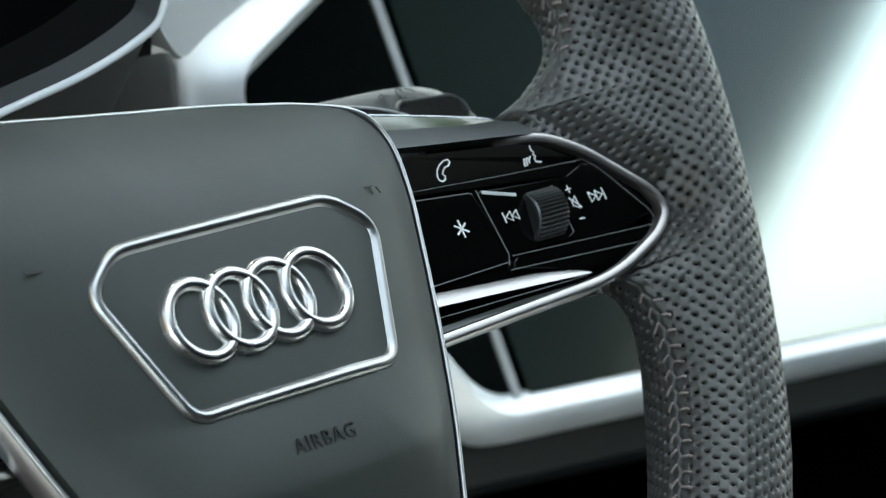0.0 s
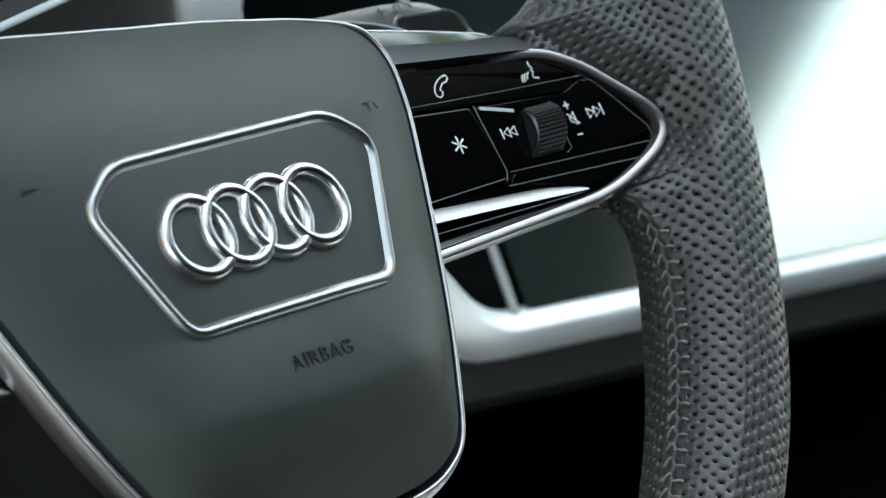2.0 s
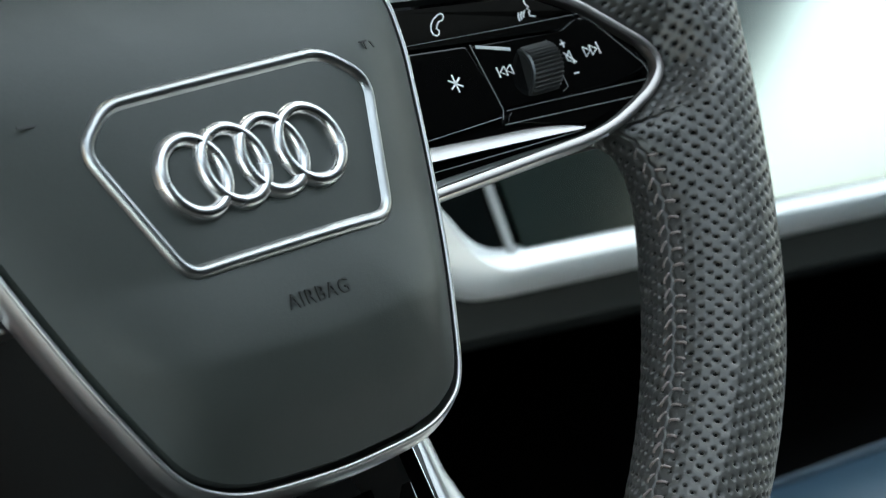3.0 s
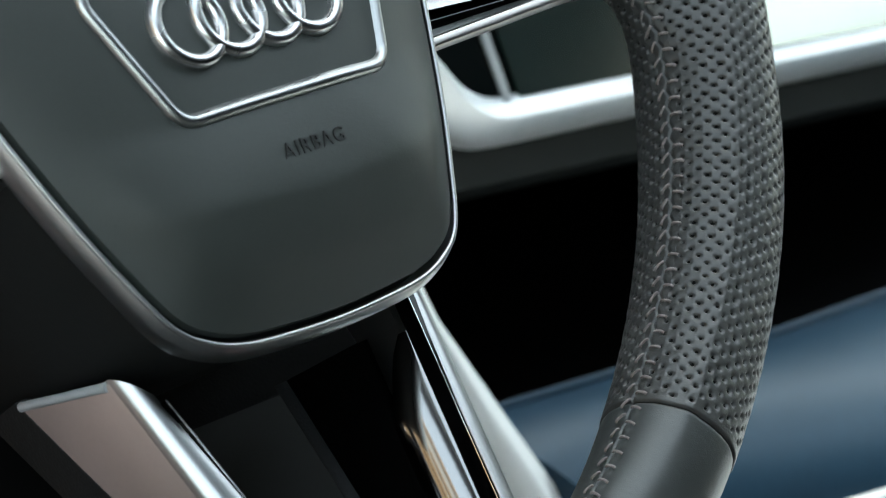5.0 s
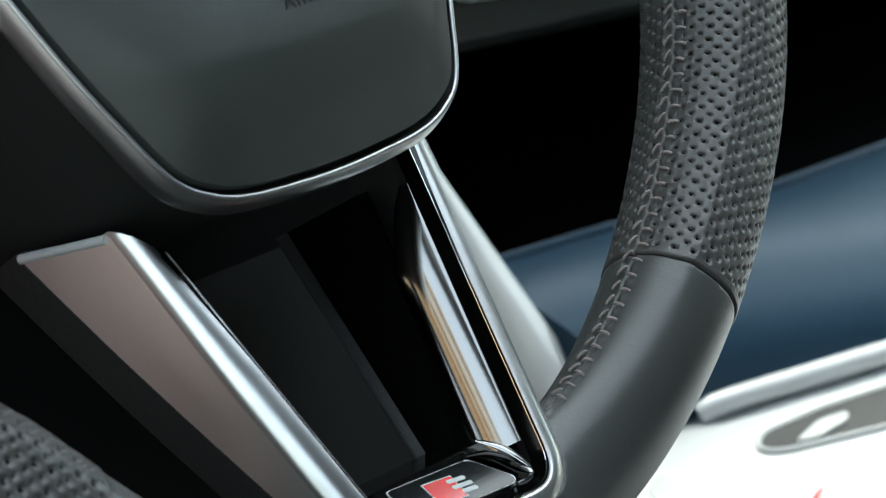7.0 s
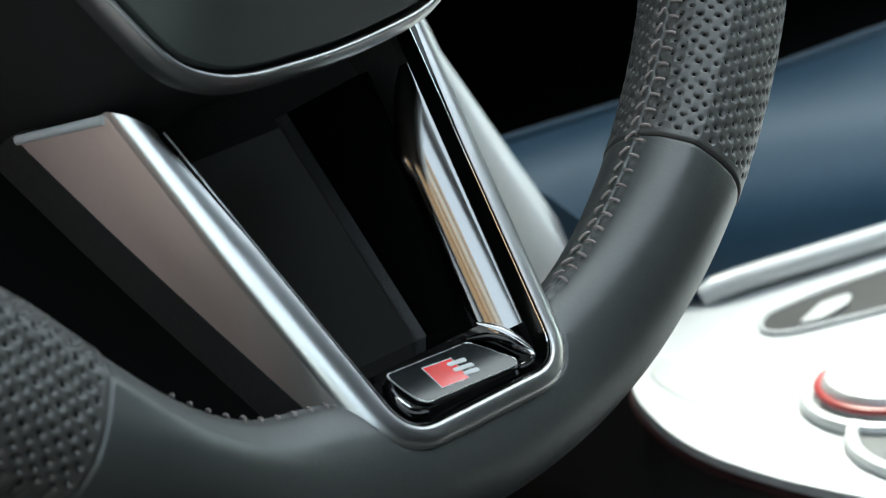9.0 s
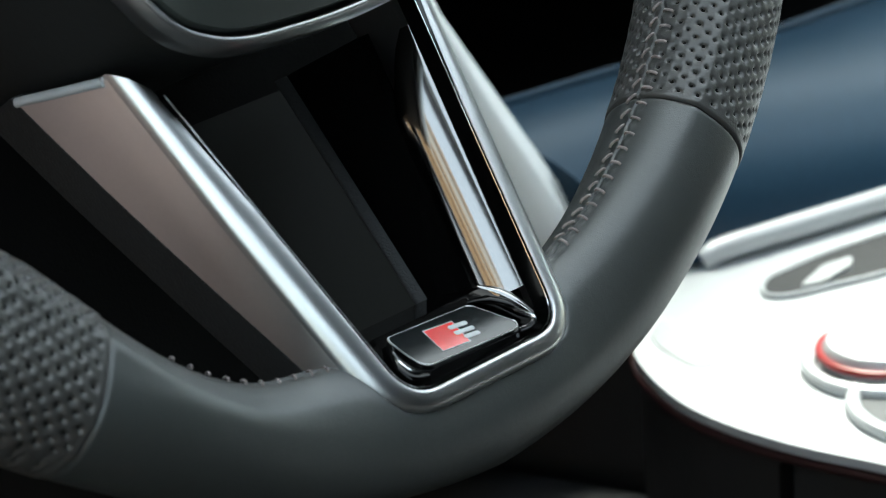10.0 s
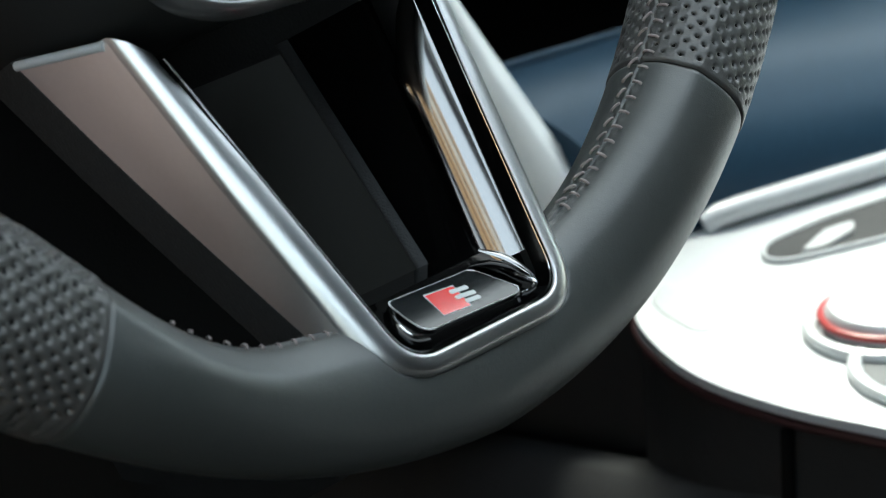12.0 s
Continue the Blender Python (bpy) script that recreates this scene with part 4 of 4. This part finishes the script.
part("column_shroud", slab(rounded([(-0.045, -0.150, 0), (0.045, -0.150, 0), (0.078, -0.085, 0), (0.078, -0.02, 0), (0.05, 0.05, 0), (-0.05, 0.05, 0), (-0.062, -0.02, 0)], 0.02, 6), -0.200, -0.078, 0.006), DARK, wheel, "black steering column shroud")
part("column", sweep([(0, -0.04, -0.082), (0, -0.04, -0.36)], circle(0.045, 24), up=(0, 1, 0)), DARK, wheel, "black steering column")


# ---------------------------------------------------------------- stalk behind the wheel
stalk = thing("wiper_stalk", "dark grey plastic wiper stalk with printed symbols behind the wheel", "stalk", WHEEL)
arm = [[(0.020, 0.020), (0.020, 0.004)], [(0.060, 0.046), (0.060, 0.026)], [(0.0918, 0.0565), (0.0900, 0.036)], [(0.1086, 0.0575), (0.107, 0.036)], [(0.1275, 0.0570), (0.126, 0.034)], [(0.1381, 0.0550), (0.137, 0.033)], [(0.1465, 0.0500), (0.145, 0.033)], [(0.1494, 0.0450), (0.149, 0.036)]]
upper, under = spline([(*a, 0) for a, b in arm], 4), spline([(*b, 0) for a, b in arm], 4)
rings = []
for a, b in zip(upper, under):
    h = 0.0055 - 0.001 * float(smoothstep(a[0], 0.138, 0.148))
    rings.append([(a[0], a[1], -0.066), (a[0], a[1] - 0.0012, -0.066 + h * 0.7), (a[0], a[1] - 0.004, -0.066 + h), (b[0], b[1] + 0.003, -0.066 + h), (b[0], b[1], -0.066 + h * 0.5), (b[0], b[1], -0.074), (a[0], a[1] - 0.002, -0.076)])
part("stalk_arm", loft(rings), STALK, stalk, "mid grey stalk arm")
part("stalk_switch", slab(rounded([(0.118, 0.0412, 0), (0.141, 0.0395, 0), (0.1440, 0.0470, 0), (0.1405, 0.0500, 0), (0.123, 0.0510, 0)], 0.002, 4), -0.064, -0.0590, 0.001), BLACK, stalk, "black rocker on the stalk")
part("switch_edge", sweep(rounded([(0.1175, 0.0408, -0.0594), (0.1413, 0.0391, -0.0594), (0.1445, 0.0470, -0.0594), (0.1409, 0.0504, -0.0594), (0.1227, 0.0514, -0.0594)], 0.002, 4), circle(0.0005, 6), closed=True), STALK, stalk, "grey rounded rim of the rocker")
part("stalk_symbols", bars([[(0.1188, 0.0540), (0.1218, 0.0540)], [(0.1200, 0.0549), (0.1206, 0.0530)], ring_stroke(0.1260, 0.0541, 0.0010, 0, 360, 12), [(0.1282, 0.0548), (0.1308, 0.0536)], [(0.1270, 0.0524), (0.1310, 0.0520)]], 0.0005, -0.0604, 0.0002), SYMBOL_GLINT_GREY, stalk, "small grey wiper symbols")


# ---------------------------------------------------------------- dashboard
dash = thing("dashboard", "black dashboard with a silver-framed gloss black panel", "dashboard")
LEAN = radians(12)


def on_dash(x, z, out=0.0):
    """A point of the leaning front of the dashboard at height z, out metres proud of it."""
    return (x, 0.2 + (z - 0.78) * math.tan(LEAN) - out * math.cos(LEAN), z + out * math.sin(LEAN))


PANEL = [(0.205, 0.893), (0.258, 0.918), (0.40, 0.955), (1.05, 0.955), (1.05, 0.743), (0.485, 0.7745), (0.2815, 0.7912)]
inner = rounded([(x, z, 0) for x, z in PANEL], [0.012, 0.01, 0.03, 0.03, 0.03, 0.01, 0.011], 6)
v, f = loft([[on_dash(q.x, q.y, 0.002) for q in inner], [on_dash(q.x, q.y, -0.01) for q in inner]])
part("display_panel", (v, f), GLASS_BLACK, dash, "gloss black display panel", smooth=False)
nrm = Vector((0, -math.cos(LEAN), math.sin(LEAN)))
FRAME = [(0.000, 0.000), (0.0010, 0.0008), (0.0016, 0.0018), (0.0046, 0.0078), (0.0053, 0.0085), (0.0064, 0.0084), (0.0176, 0.0010), (0.0194, -0.0006), (0.0206, -0.0030), (0.0210, -0.012), (0.000, -0.012)]
# along the bottom the inner slope is broader and flatter
FRAME_LOW = [(0.000, 0.000), (0.0010, 0.0004), (0.0018, 0.0008), (0.0084, 0.0058), (0.0092, 0.0062), (0.0102, 0.0060), (0.0176, -0.0004), (0.0194, -0.0020), (0.0206, -0.0040), (0.0210, -0.012), (0.000, -0.012)]
rings = []
for i, q in enumerate(inner):
    tangent = (inner[(i + 1) % len(inner)] - inner[i - 1]).normalized()
    side = Vector((-tangent.y, tangent.x))
    if side.dot(Vector((0.45, 0.86)) - q.to_2d()) > 0:
        side = -side
    high = float(smoothstep(q.y, 0.80, 0.86))
    broad = 0.70 + 0.33 * high
    rings.append([on_dash(q.x + side.x * (a * high + a2 * (1 - high)) * broad, q.y + side.y * (a * high + a2 * (1 - high)) * broad, 0.002 + c * high + c2 * (1 - high)) for (a, c), (a2, c2) in zip(FRAME, FRAME_LOW)])
part("panel_frame", loft(rings, loop=True), FRAME_SILVER, dash, "broad satin silver frame")
inlay = rounded([(0.350, 0.946, 0), (1.04, 0.953, 0), (1.045, 0.745, 0), (0.482, 0.7725, 0), (0.385, 0.7815, 0)], 0.004, 4)
v, f = loft([[on_dash(q.x, q.y, 0.0045) for q in inlay], [on_dash(q.x, q.y, 0.0) for q in inlay]])
part("decor_inlay", (v, f), INLAY, dash, "satin grey metal inlay", smooth=False)
# a darker piece puts in the inlay's reflection fading to the left
side = rounded([(0.2725, 0.930, 0), (0.350, 0.946, 0), (0.385, 0.7815, 0), (0.3000, 0.7885, 0)], 0.002, 3)
v, f = loft([[on_dash(q.x, q.y, 0.0032) for q in side], [on_dash(q.x, q.y, 0.0) for q in side]])
part("inlay_dark_end", (v, f), INLAY_DARK_END, dash, "left end of the inlay, darkened for its weak reflection", smooth=False)
line = [on_dash(0.2672, 0.93, 0.0025), on_dash(0.2947, 0.787, 0.0025)]
part("display_edge", sweep(line, [(-0.0015, 0), (0.0015, 0), (0.0015, 0.001), (-0.0015, 0.001)], up=nrm), SILVER, dash, "fine pale display edge")
prof = [(0.30, 0.985), (0.236, 0.965), (0.230, 0.93), (0.218, 0.86), (0.205, 0.79), (0.201, 0.772), (0.200, 0.762), (0.206, 0.757), (0.42, 0.735), (0.95, 0.72), (0.95, 0.98), (0.45, 1.0)]
rings = [[(x, y + 0.006, z - (0.095 * (x - 0.30) if z < 0.8 else 0)) for y, z in prof] for x in (0.10, 0.3, 0.6, 1.12)]
part("dash_body", loft(rings), PANEL_GREY, dash, "black soft dashboard body", smooth=False)
prof = [(0.30, 0.985), (0.150, 0.955), (0.135, 0.93), (0.16, 0.80), (0.20, 0.70), (0.30, 0.62), (0.95, 0.62), (0.95, 0.98), (0.45, 1.0)]
rings = [[(x, y, z) for y, z in prof] for x in (-0.42, -0.1, 0.10)]
part("dash_driver_side", loft(rings), DASH, dash, "black lower dashboard", smooth=False)

vent = rounded([(0.134, 0.990, 0), (0.200, 0.990, 0), (0.178, 0.927, 0), (0.158, 0.9185, 0), (0.151, 0.9135, 0), (0.1465, 0.919, 0), (0.1425, 0.925, 0)], 0.004, 4)
part("vent_trim", loft([[(0.165 + (q.x - 0.165) * 0.8, 0.210, 0.96 + (q.y - 0.96) * 0.85) for q in vent], [(q.x, 0.182, q.y) for q in vent], [(0.158 + (q.x - 0.158) * 0.97, 0.180, 0.955 + (q.y - 0.955) * 0.985) for q in vent]]), BRACE, dash, "pale silver vent surround")

cluster = thing("instrument_cluster", "black instrument cluster hood with a bright chrome edge", "instrument cluster")
edge = spline([(-0.20, 0.095, 0.900), (-0.05, 0.098, 0.914), (0.023, 0.100, 0.927), (0.049, 0.100, 0.932), (0.067, 0.100, 0.938), (0.0725, 0.100, 0.943), (0.075, 0.100, 0.955), (0.078, 0.100, 1.00)], 5)
part("hood_trim", sweep(edge, circle(0.0010, 12), up=(0, 1, 0)), BRACE, cluster, "bright chrome edge")
# behind the edge the hood rolls back; three blacks step its fading light inwards
roll = []
for depth, shrink in ((0.000, 0.0), (0.004, 0.004), (0.012, 0.010), (0.030, 0.017), (0.060, 0.020), (0.090, 0.021)):
    roll.append([(q.x - shrink, q.y + depth, q.z + shrink * 0.8) for q in edge] + [(-0.20 - shrink, 0.095 + depth, 1.0 + shrink)])
part("hood", loft(roll[:2], cap=False), HOOD_LIT, cluster, "rolled hood edge, lightest step of its shading")
part("hood_mid_shade", loft(roll[1:3], cap=False), DARK, cluster, "hood roll, darker step of its shading")
part("instrument_face", loft(roll[2:]), HOOD_DEEP, cluster, "instrument face, darkest step of the hood's shading")
shelf = [[(q.x + 0.001, 0.103, q.z - 0.001), (q.x + 0.006, 0.112, q.z - 0.006), (q.x + 0.010, 0.134, q.z - 0.030), (q.x + 0.010, 0.140, q.z - 0.030), (q.x + 0.004, 0.140, q.z - 0.001)] for q in edge[:29]]
part("dash_shoulder", box((0.099, 0.02, 0.08), (0.060, 0.1440, 0.888), 0.006), SHELL, dash, "dark grey dashboard shoulder")
part("cluster_shelf", loft(shelf), SHELL, cluster, "dark grey shelf below the hood")


# ---------------------------------------------------------------- centre console
console = thing("centre_console", "bright silver centre console with round wells", "centre console")
lip = [(0.233, 0.1765, 0.7088), (0.257, 0.1765, 0.7070), (0.308, 0.173, 0.704), (0.379, 0.168, 0.697), (0.438, 0.166, 0.695), (0.70, 0.150, 0.680)]
low = [(0.2665, 0.1295, 0.659), (0.278, 0.1262, 0.660), (0.30, 0.1195, 0.661), (0.36, 0.1030, 0.661), (0.42, 0.0855, 0.661), (0.70, 0.0030, 0.660)]
rings = []
for p, q in zip(lip, low):
    p, q = Vector(p), Vector(q)
    # over the shoulder, then down to the rail
    curve = []
    for k in range(13):
        a = math.pi / 2 * k / 12
        curve.append((p.x + (q.x - p.x) * k / 12, p.y + (q.y - p.y) * math.sin(a), p.z + (q.z - p.z) * (1 - math.cos(a))))
    rings.append([*curve, (q.x, q.y + 0.012, q.z - 0.006), (p.x, p.y + 0.004, p.z - 0.010)])
part("lower_panel", loft(rings), BLUEGREY, console, "gloss slate-blue lower panel")
part("panel_edge", sweep([(x, y - 0.001, z + 0.0005) for x, y, z in lip], circle(0.0016, 8)), BLUEGREY, console, "gloss rounded panel edge")
# two near-black sheets put the cavity's shade into colour
part("recess", box((0.94, 0.02, 0.24), (0.64, 0.62, 0.62), 0.002), DARK, console, "near-black back sheet for the recess's shade")
part("recess_floor", box((0.90, 0.48, 0.004), (0.62, 0.38, 0.645), 0.001), DARK, console, "near-black floor sheet for the recess's shade")
top = rounded([(0.27, 0.150, 0), (0.240, 0.113, 0), (0.222, 0.101, 0), (0.207, 0.076, 0), (0.201, 0.056, 0), (0.2005, 0.030, 0), (0.206, 0.000, 0), (0.215, -0.35, 0), (0.55, -0.35, 0), (0.60, 0.15, 0)], 0.012, 4)
part("console_top", slab(top[::-1], 0.6568, 0.6595, 0.0014, 3), SILVER, console, "silver console top")
# the soft red reflection under the top is put in as a coloured tube
part("console_red_fringe", sweep([(q.x * 0.99 + 0.0030, q.y, 0.6548) for q in top], circle(0.0014, 8), closed=True), RED_FRINGE, console, "red reflection below the top, put in as a tube")
part("console_body", slab([(q.x * 0.97 + 0.010, q.y) for q in top][::-1], 0.30, 0.6566), LIP, console, "black console side")
part("console_rail", sweep([(0.283, 0.124, 0.6615), (0.287, 0.1215, 0.6635), (0.295, 0.1190, 0.664), (0.347, 0.1045, 0.664), (0.60, 0.030, 0.664)], circle(0.0036, 12)), SILVER, console, "rounded silver rail")
# the side runs on towards the footwell, with a proud kick panel below
side = [(0.095, 0.2335), (0.14, 0.2440), (0.22, 0.2580), (0.34, 0.2800), (0.52, 0.3200)]
part("console_side", loft([[(x, y, 0.6520), (x, y, 0.31), (x + 0.02, y, 0.31), (x + 0.02, y, 0.6520)] for y, x in side]), LIP, console, "dark grey console side")
kick = [(-0.20, 0.2000, 0.6500), (-0.03, 0.1995, 0.6440), (0.058, 0.2070, 0.6265), (0.167, 0.2290, 0.6000), (0.30, 0.2560, 0.5680), (0.48, 0.2950, 0.5250)]
part("kick_panel", loft([[(x + 0.012, y, z - 0.002), (x, y, z), (x - 0.003, y, z - 0.001), (x - 0.012, y, z - 0.008), (x - 0.020, y, z - 0.022), (x - 0.026, y, z - 0.20), (x + 0.012, y, z - 0.20)] for y, x, z in kick]), SLOT, console, "dark grey kick panel")
part("side_joint", box((0.004, 0.0035, 0.060), (0.2045, 0.0340, 0.622), 0.001), DARK, console, "black joint in the console side")
# a tray laid on the top as a dark grey sheet, behind a low step
slot = rounded([(0.2740, 0.0950, 0), (0.2830, 0.1015, 0), (0.308, 0.0990, 0), (0.341, 0.0915, 0), (0.50, 0.047, 0), (0.48, 0.018, 0), (0.307, 0.0758, 0), (0.2765, 0.0888, 0)], 0.006, 5)
part("tray_sheet", slab(slot[::-1], 0.6600, 0.6606, 0.0002), SLOT, console, "dark grey tray sheet laid on the top")
part("tray_edge", sweep([(q.x, q.y, 0.6604) for q in slot], circle(0.0008, 6), closed=True), SILVER, console, "silver tray edge")
part("tray_insert", slab(rounded([(0.2825, 0.0880, 0), (0.2990, 0.0920, 0), (0.3100, 0.0892, 0), (0.3040, 0.0852, 0), (0.2900, 0.0846, 0)], 0.002, 4)[::-1], 0.6605, 0.6620, 0.0008), POCKET, console, "pale insert in the tray")
# a slightly raised grey patch paints the shading of a shallow dip
pocket = rounded([(0.246, 0.110, 0), (0.244, 0.099, 0), (0.238, 0.086, 0), (0.229, 0.076, 0), (0.224, 0.080, 0), (0.229, 0.096, 0), (0.234, 0.104, 0)], 0.005, 5)
part("side_pocket", loft([[(0.236 + (q.x - 0.236) * k, 0.093 + (q.y - 0.093) * k, z) for q in pocket] for k, z in ((1.0, 0.6592), (0.96, 0.6599), (0.5, 0.6601))]), POCKET, console, "pale grey patch for a shallow pocket's shading")
part("step", slab([(0.258, 0.0865), (0.312, 0.0715), (0.50, 0.0175), (0.50, -0.2), (0.245, -0.2), (0.245, 0.085)], 0.6590, 0.6599, 0.0003), SILVER, console, "raised silver step")
brace = []
for (x, z), (x2, z2) in (((0.150, 0.830), (0.200, 0.765)), ((0.160, 0.790), (0.2065, 0.753)), ((0.190, 0.735), (0.2310, 0.719)), ((0.225, 0.680), (0.2560, 0.684)), ((0.240, 0.650), (0.2780, 0.655))):
    brace.append([*[(x + (x2 - x) * k, 0.150 - out, z + (z2 - z) * k) for k, out in ((0, 0.0), (0.45, 0.006), (0.62, 0.0075), (0.72, 0.0068), (0.86, 0.0030), (0.95, 0.0022), (1.0, -0.001))], (x2 + 0.002, 0.20, z2), (x + 0.002, 0.20, z)])
part("console_brace", loft(brace), BRACE, console, "pale satin brace")
knob = thing("start_button", "round silver button with a red ring on the console", "button", pose(0.2535, 0.0385, 0.6598))
part("button_body", loft([[(r * math.cos(a), r * math.sin(a), z) for a in [2 * math.pi * k / 36 for k in range(36)]] for r, z in ((0.0165, 0.0), (0.0165, 0.006), (0.0150, 0.0085), (0.010, 0.0095), (0.002, 0.0098))]), SILVER, knob, "silver domed cap")
part("button_ring", sweep([(0.0172 * math.cos(a), 0.0172 * math.sin(a), 0.0055) for a in [2 * math.pi * k / 40 for k in range(40)]], circle(0.0011, 8), closed=True), RED_TRIM, knob, "red ring")
part("button_collar", sweep([(0.0200 * math.cos(a), 0.0200 * math.sin(a), 0.0015) for a in [2 * math.pi * k / 40 for k in range(40)]], circle(0.0022, 8), closed=True), SILVER, knob, "silver collar")
well = thing("cup_holder", "round dark-lined cup holder with silver rim set in the console", "cup holder", pose(0.2440, 0.0095, 0.6598))
part("holder_rim", sweep([(0.0260 * math.cos(a), 0.0260 * math.sin(a), 0.0012) for a in [2 * math.pi * k / 48 for k in range(48)]], circle(0.0022, 8), closed=True), SILVER, well, "silver rim")
part("holder_mat", loft([[(r * math.cos(a), r * math.sin(a), z) for a in [2 * math.pi * k / 48 for k in range(48)]] for r, z in ((0.0255, 0.0002), (0.024, 0.0007), (0.004, 0.0007))]), LINER, well, "grey rubber mat")

# ---------------------------------------------------------------- cabin and outside
def structure(name, bm, mat, label, category):
    ob = part(name, bm, mat, None, label, smooth=False)
    return tagged(ob, label, category, kind="structure")


def ceiling_frame():
    """The unseen headliner; its opening is added to let skylight in, its pieces block the sun."""
    bm = bmesh.new()
    for size, at in (((0.05, 1.9, 0.05), (-0.375, -0.75, 1.33)), ((0.10, 1.9, 0.05), (1.11, -0.75, 1.33)), ((0.74, 0.235, 0.05), (0.02, 0.1225, 1.33)), ((0.67, 0.12, 0.05), (0.725, 0.065, 1.33)), ((1.41, 1.32, 0.05), (0.355, -1.04, 1.33))):
        piece = box(size, at, 0.0)
        me = bpy.data.meshes.new("piece")
        piece.to_mesh(me)
        piece.free()
        bm.from_mesh(me)
        bpy.data.meshes.remove(me)
    return bm


structure("floor", box((1.7, 2.6, 0.06), (0.36, -0.3, 0.27), 0.0), CLOTH, "dark carpeted cabin floor", "floor")
structure("ceiling", ceiling_frame(), HEADLINER, "unseen dark grey headliner with an opening added for light", "ceiling")
structure("wall_right", box((0.08, 2.6, 0.50), (1.17, -0.3, 0.53), 0.01), BLACK, "black passenger door lining", "door lining")
# unseen grey panel, added and slanted to show in the inlay's reflection
structure("reflect_wall_right", loft([[(x, -0.86, 0.775), (x, -0.605, 0.775), (x, 0.258, 1.304), (x, -0.86, 1.304)] for x in (1.13, 1.21)]), REFLECT_GREY, "unseen grey panel shaped for the inlay's reflection", "side lining")
# unseen black panel, added so the lower airbag cover reflects dark
structure("dark_reflect_wall", box((0.08, 0.74, 0.529), (1.17, -1.23, 1.0395), 0.0), BLACK, "unseen black panel that darkens the cover's reflection", "side lining")
# two unseen blockers, added to keep door light off the rim's underside
structure("shade_wall_low", box((0.05, 0.42, 0.55), (-0.345, -0.41, 0.60), 0.01), CLOTH, "unseen panel added to keep light off the lower rim", "side panel")
structure("shade_wall_sill", box((0.05, 0.34, 0.43), (-0.345, -0.03, 0.495), 0.01), CLOTH, "unseen panel added to keep light off the lower rim", "side panel")
structure("backdrop", box((140, 0.4, 13.6), (30, 17, 6.75), 0.1), FOLIAGE, "dull green foliage far ahead", "backdrop")
# unseen stack of colours, added to streak the chrome inlay's reflection
for low, high, mat, label in ((0.0, 8.6, BACKDROP_OCHRE, "unseen ochre backdrop added for the chrome's reflection"), (8.6, 9.0, BACKDROP_BROWN, "brown band of the added backdrop"), (9.0, 9.7, BACKDROP_OCHRE, "ochre band of the added backdrop"), (9.7, 10.0, BACKDROP_PALE, "pale band of the added backdrop"), (10.0, 10.4, BACKDROP_BROWN, "brown band of the added backdrop"), (10.4, 10.9, BACKDROP_OCHRE, "ochre band of the added backdrop"), (10.9, 12.0, BACKDROP_PALE, "upper pale band of the added backdrop"), (12.0, 12.5, BACKDROP_BROWN, "brown band of the added backdrop"), (12.5, 13.1, BACKDROP_OCHRE, "top ochre band of the added backdrop")):
    structure("reflect_backdrop", box((0.4, 9, high - low), (-14, 1.0, (low + high) / 2 - 0.05), 0.0), mat, label, "backdrop")
# never in view; added to darken the lower wheel and its reflections
structure("seat_base", box((0.55, 0.74, 0.36), (-0.01, -0.48, 0.48), 0.05), CLOTH, "unseen dark seat block that keeps ground light off the wheel", "seat base")
# unseen; its front edge is set to block light from the door
structure("wall_left_rear", box((0.08, 0.98, 1.05), (-0.42, -1.11, 0.80), 0.01), BLACK, "unseen black side lining, set forward to cut door light", "side lining")
structure("open_door", box((0.80, 0.07, 0.72), (-0.86, 0.62, 0.64), 0.02, pose(0, 0, 0, 0, 0, -24)), BLACK, "black lining of the open driver's door", "door")
structure("sill", box((0.12, 1.6, 0.16), (-0.50, -0.05, 0.34), 0.02), PAINT, "dark painted door sill", "sill")
structure("wall_rear", box((1.55, 0.08, 1.1), (0.38, -1.60, 0.80), 0.01), CLOTH, "dark rear bulkhead", "bulkhead")
structure("wall_front", box((1.55, 0.06, 0.72), (0.38, 0.98, 0.62), 0.01), BLACK, "black firewall", "firewall")
structure("ground", box((400, 400, 0.1), (0, 0, -0.05), 0.0), PAVING, "brown paved ground", "ground")
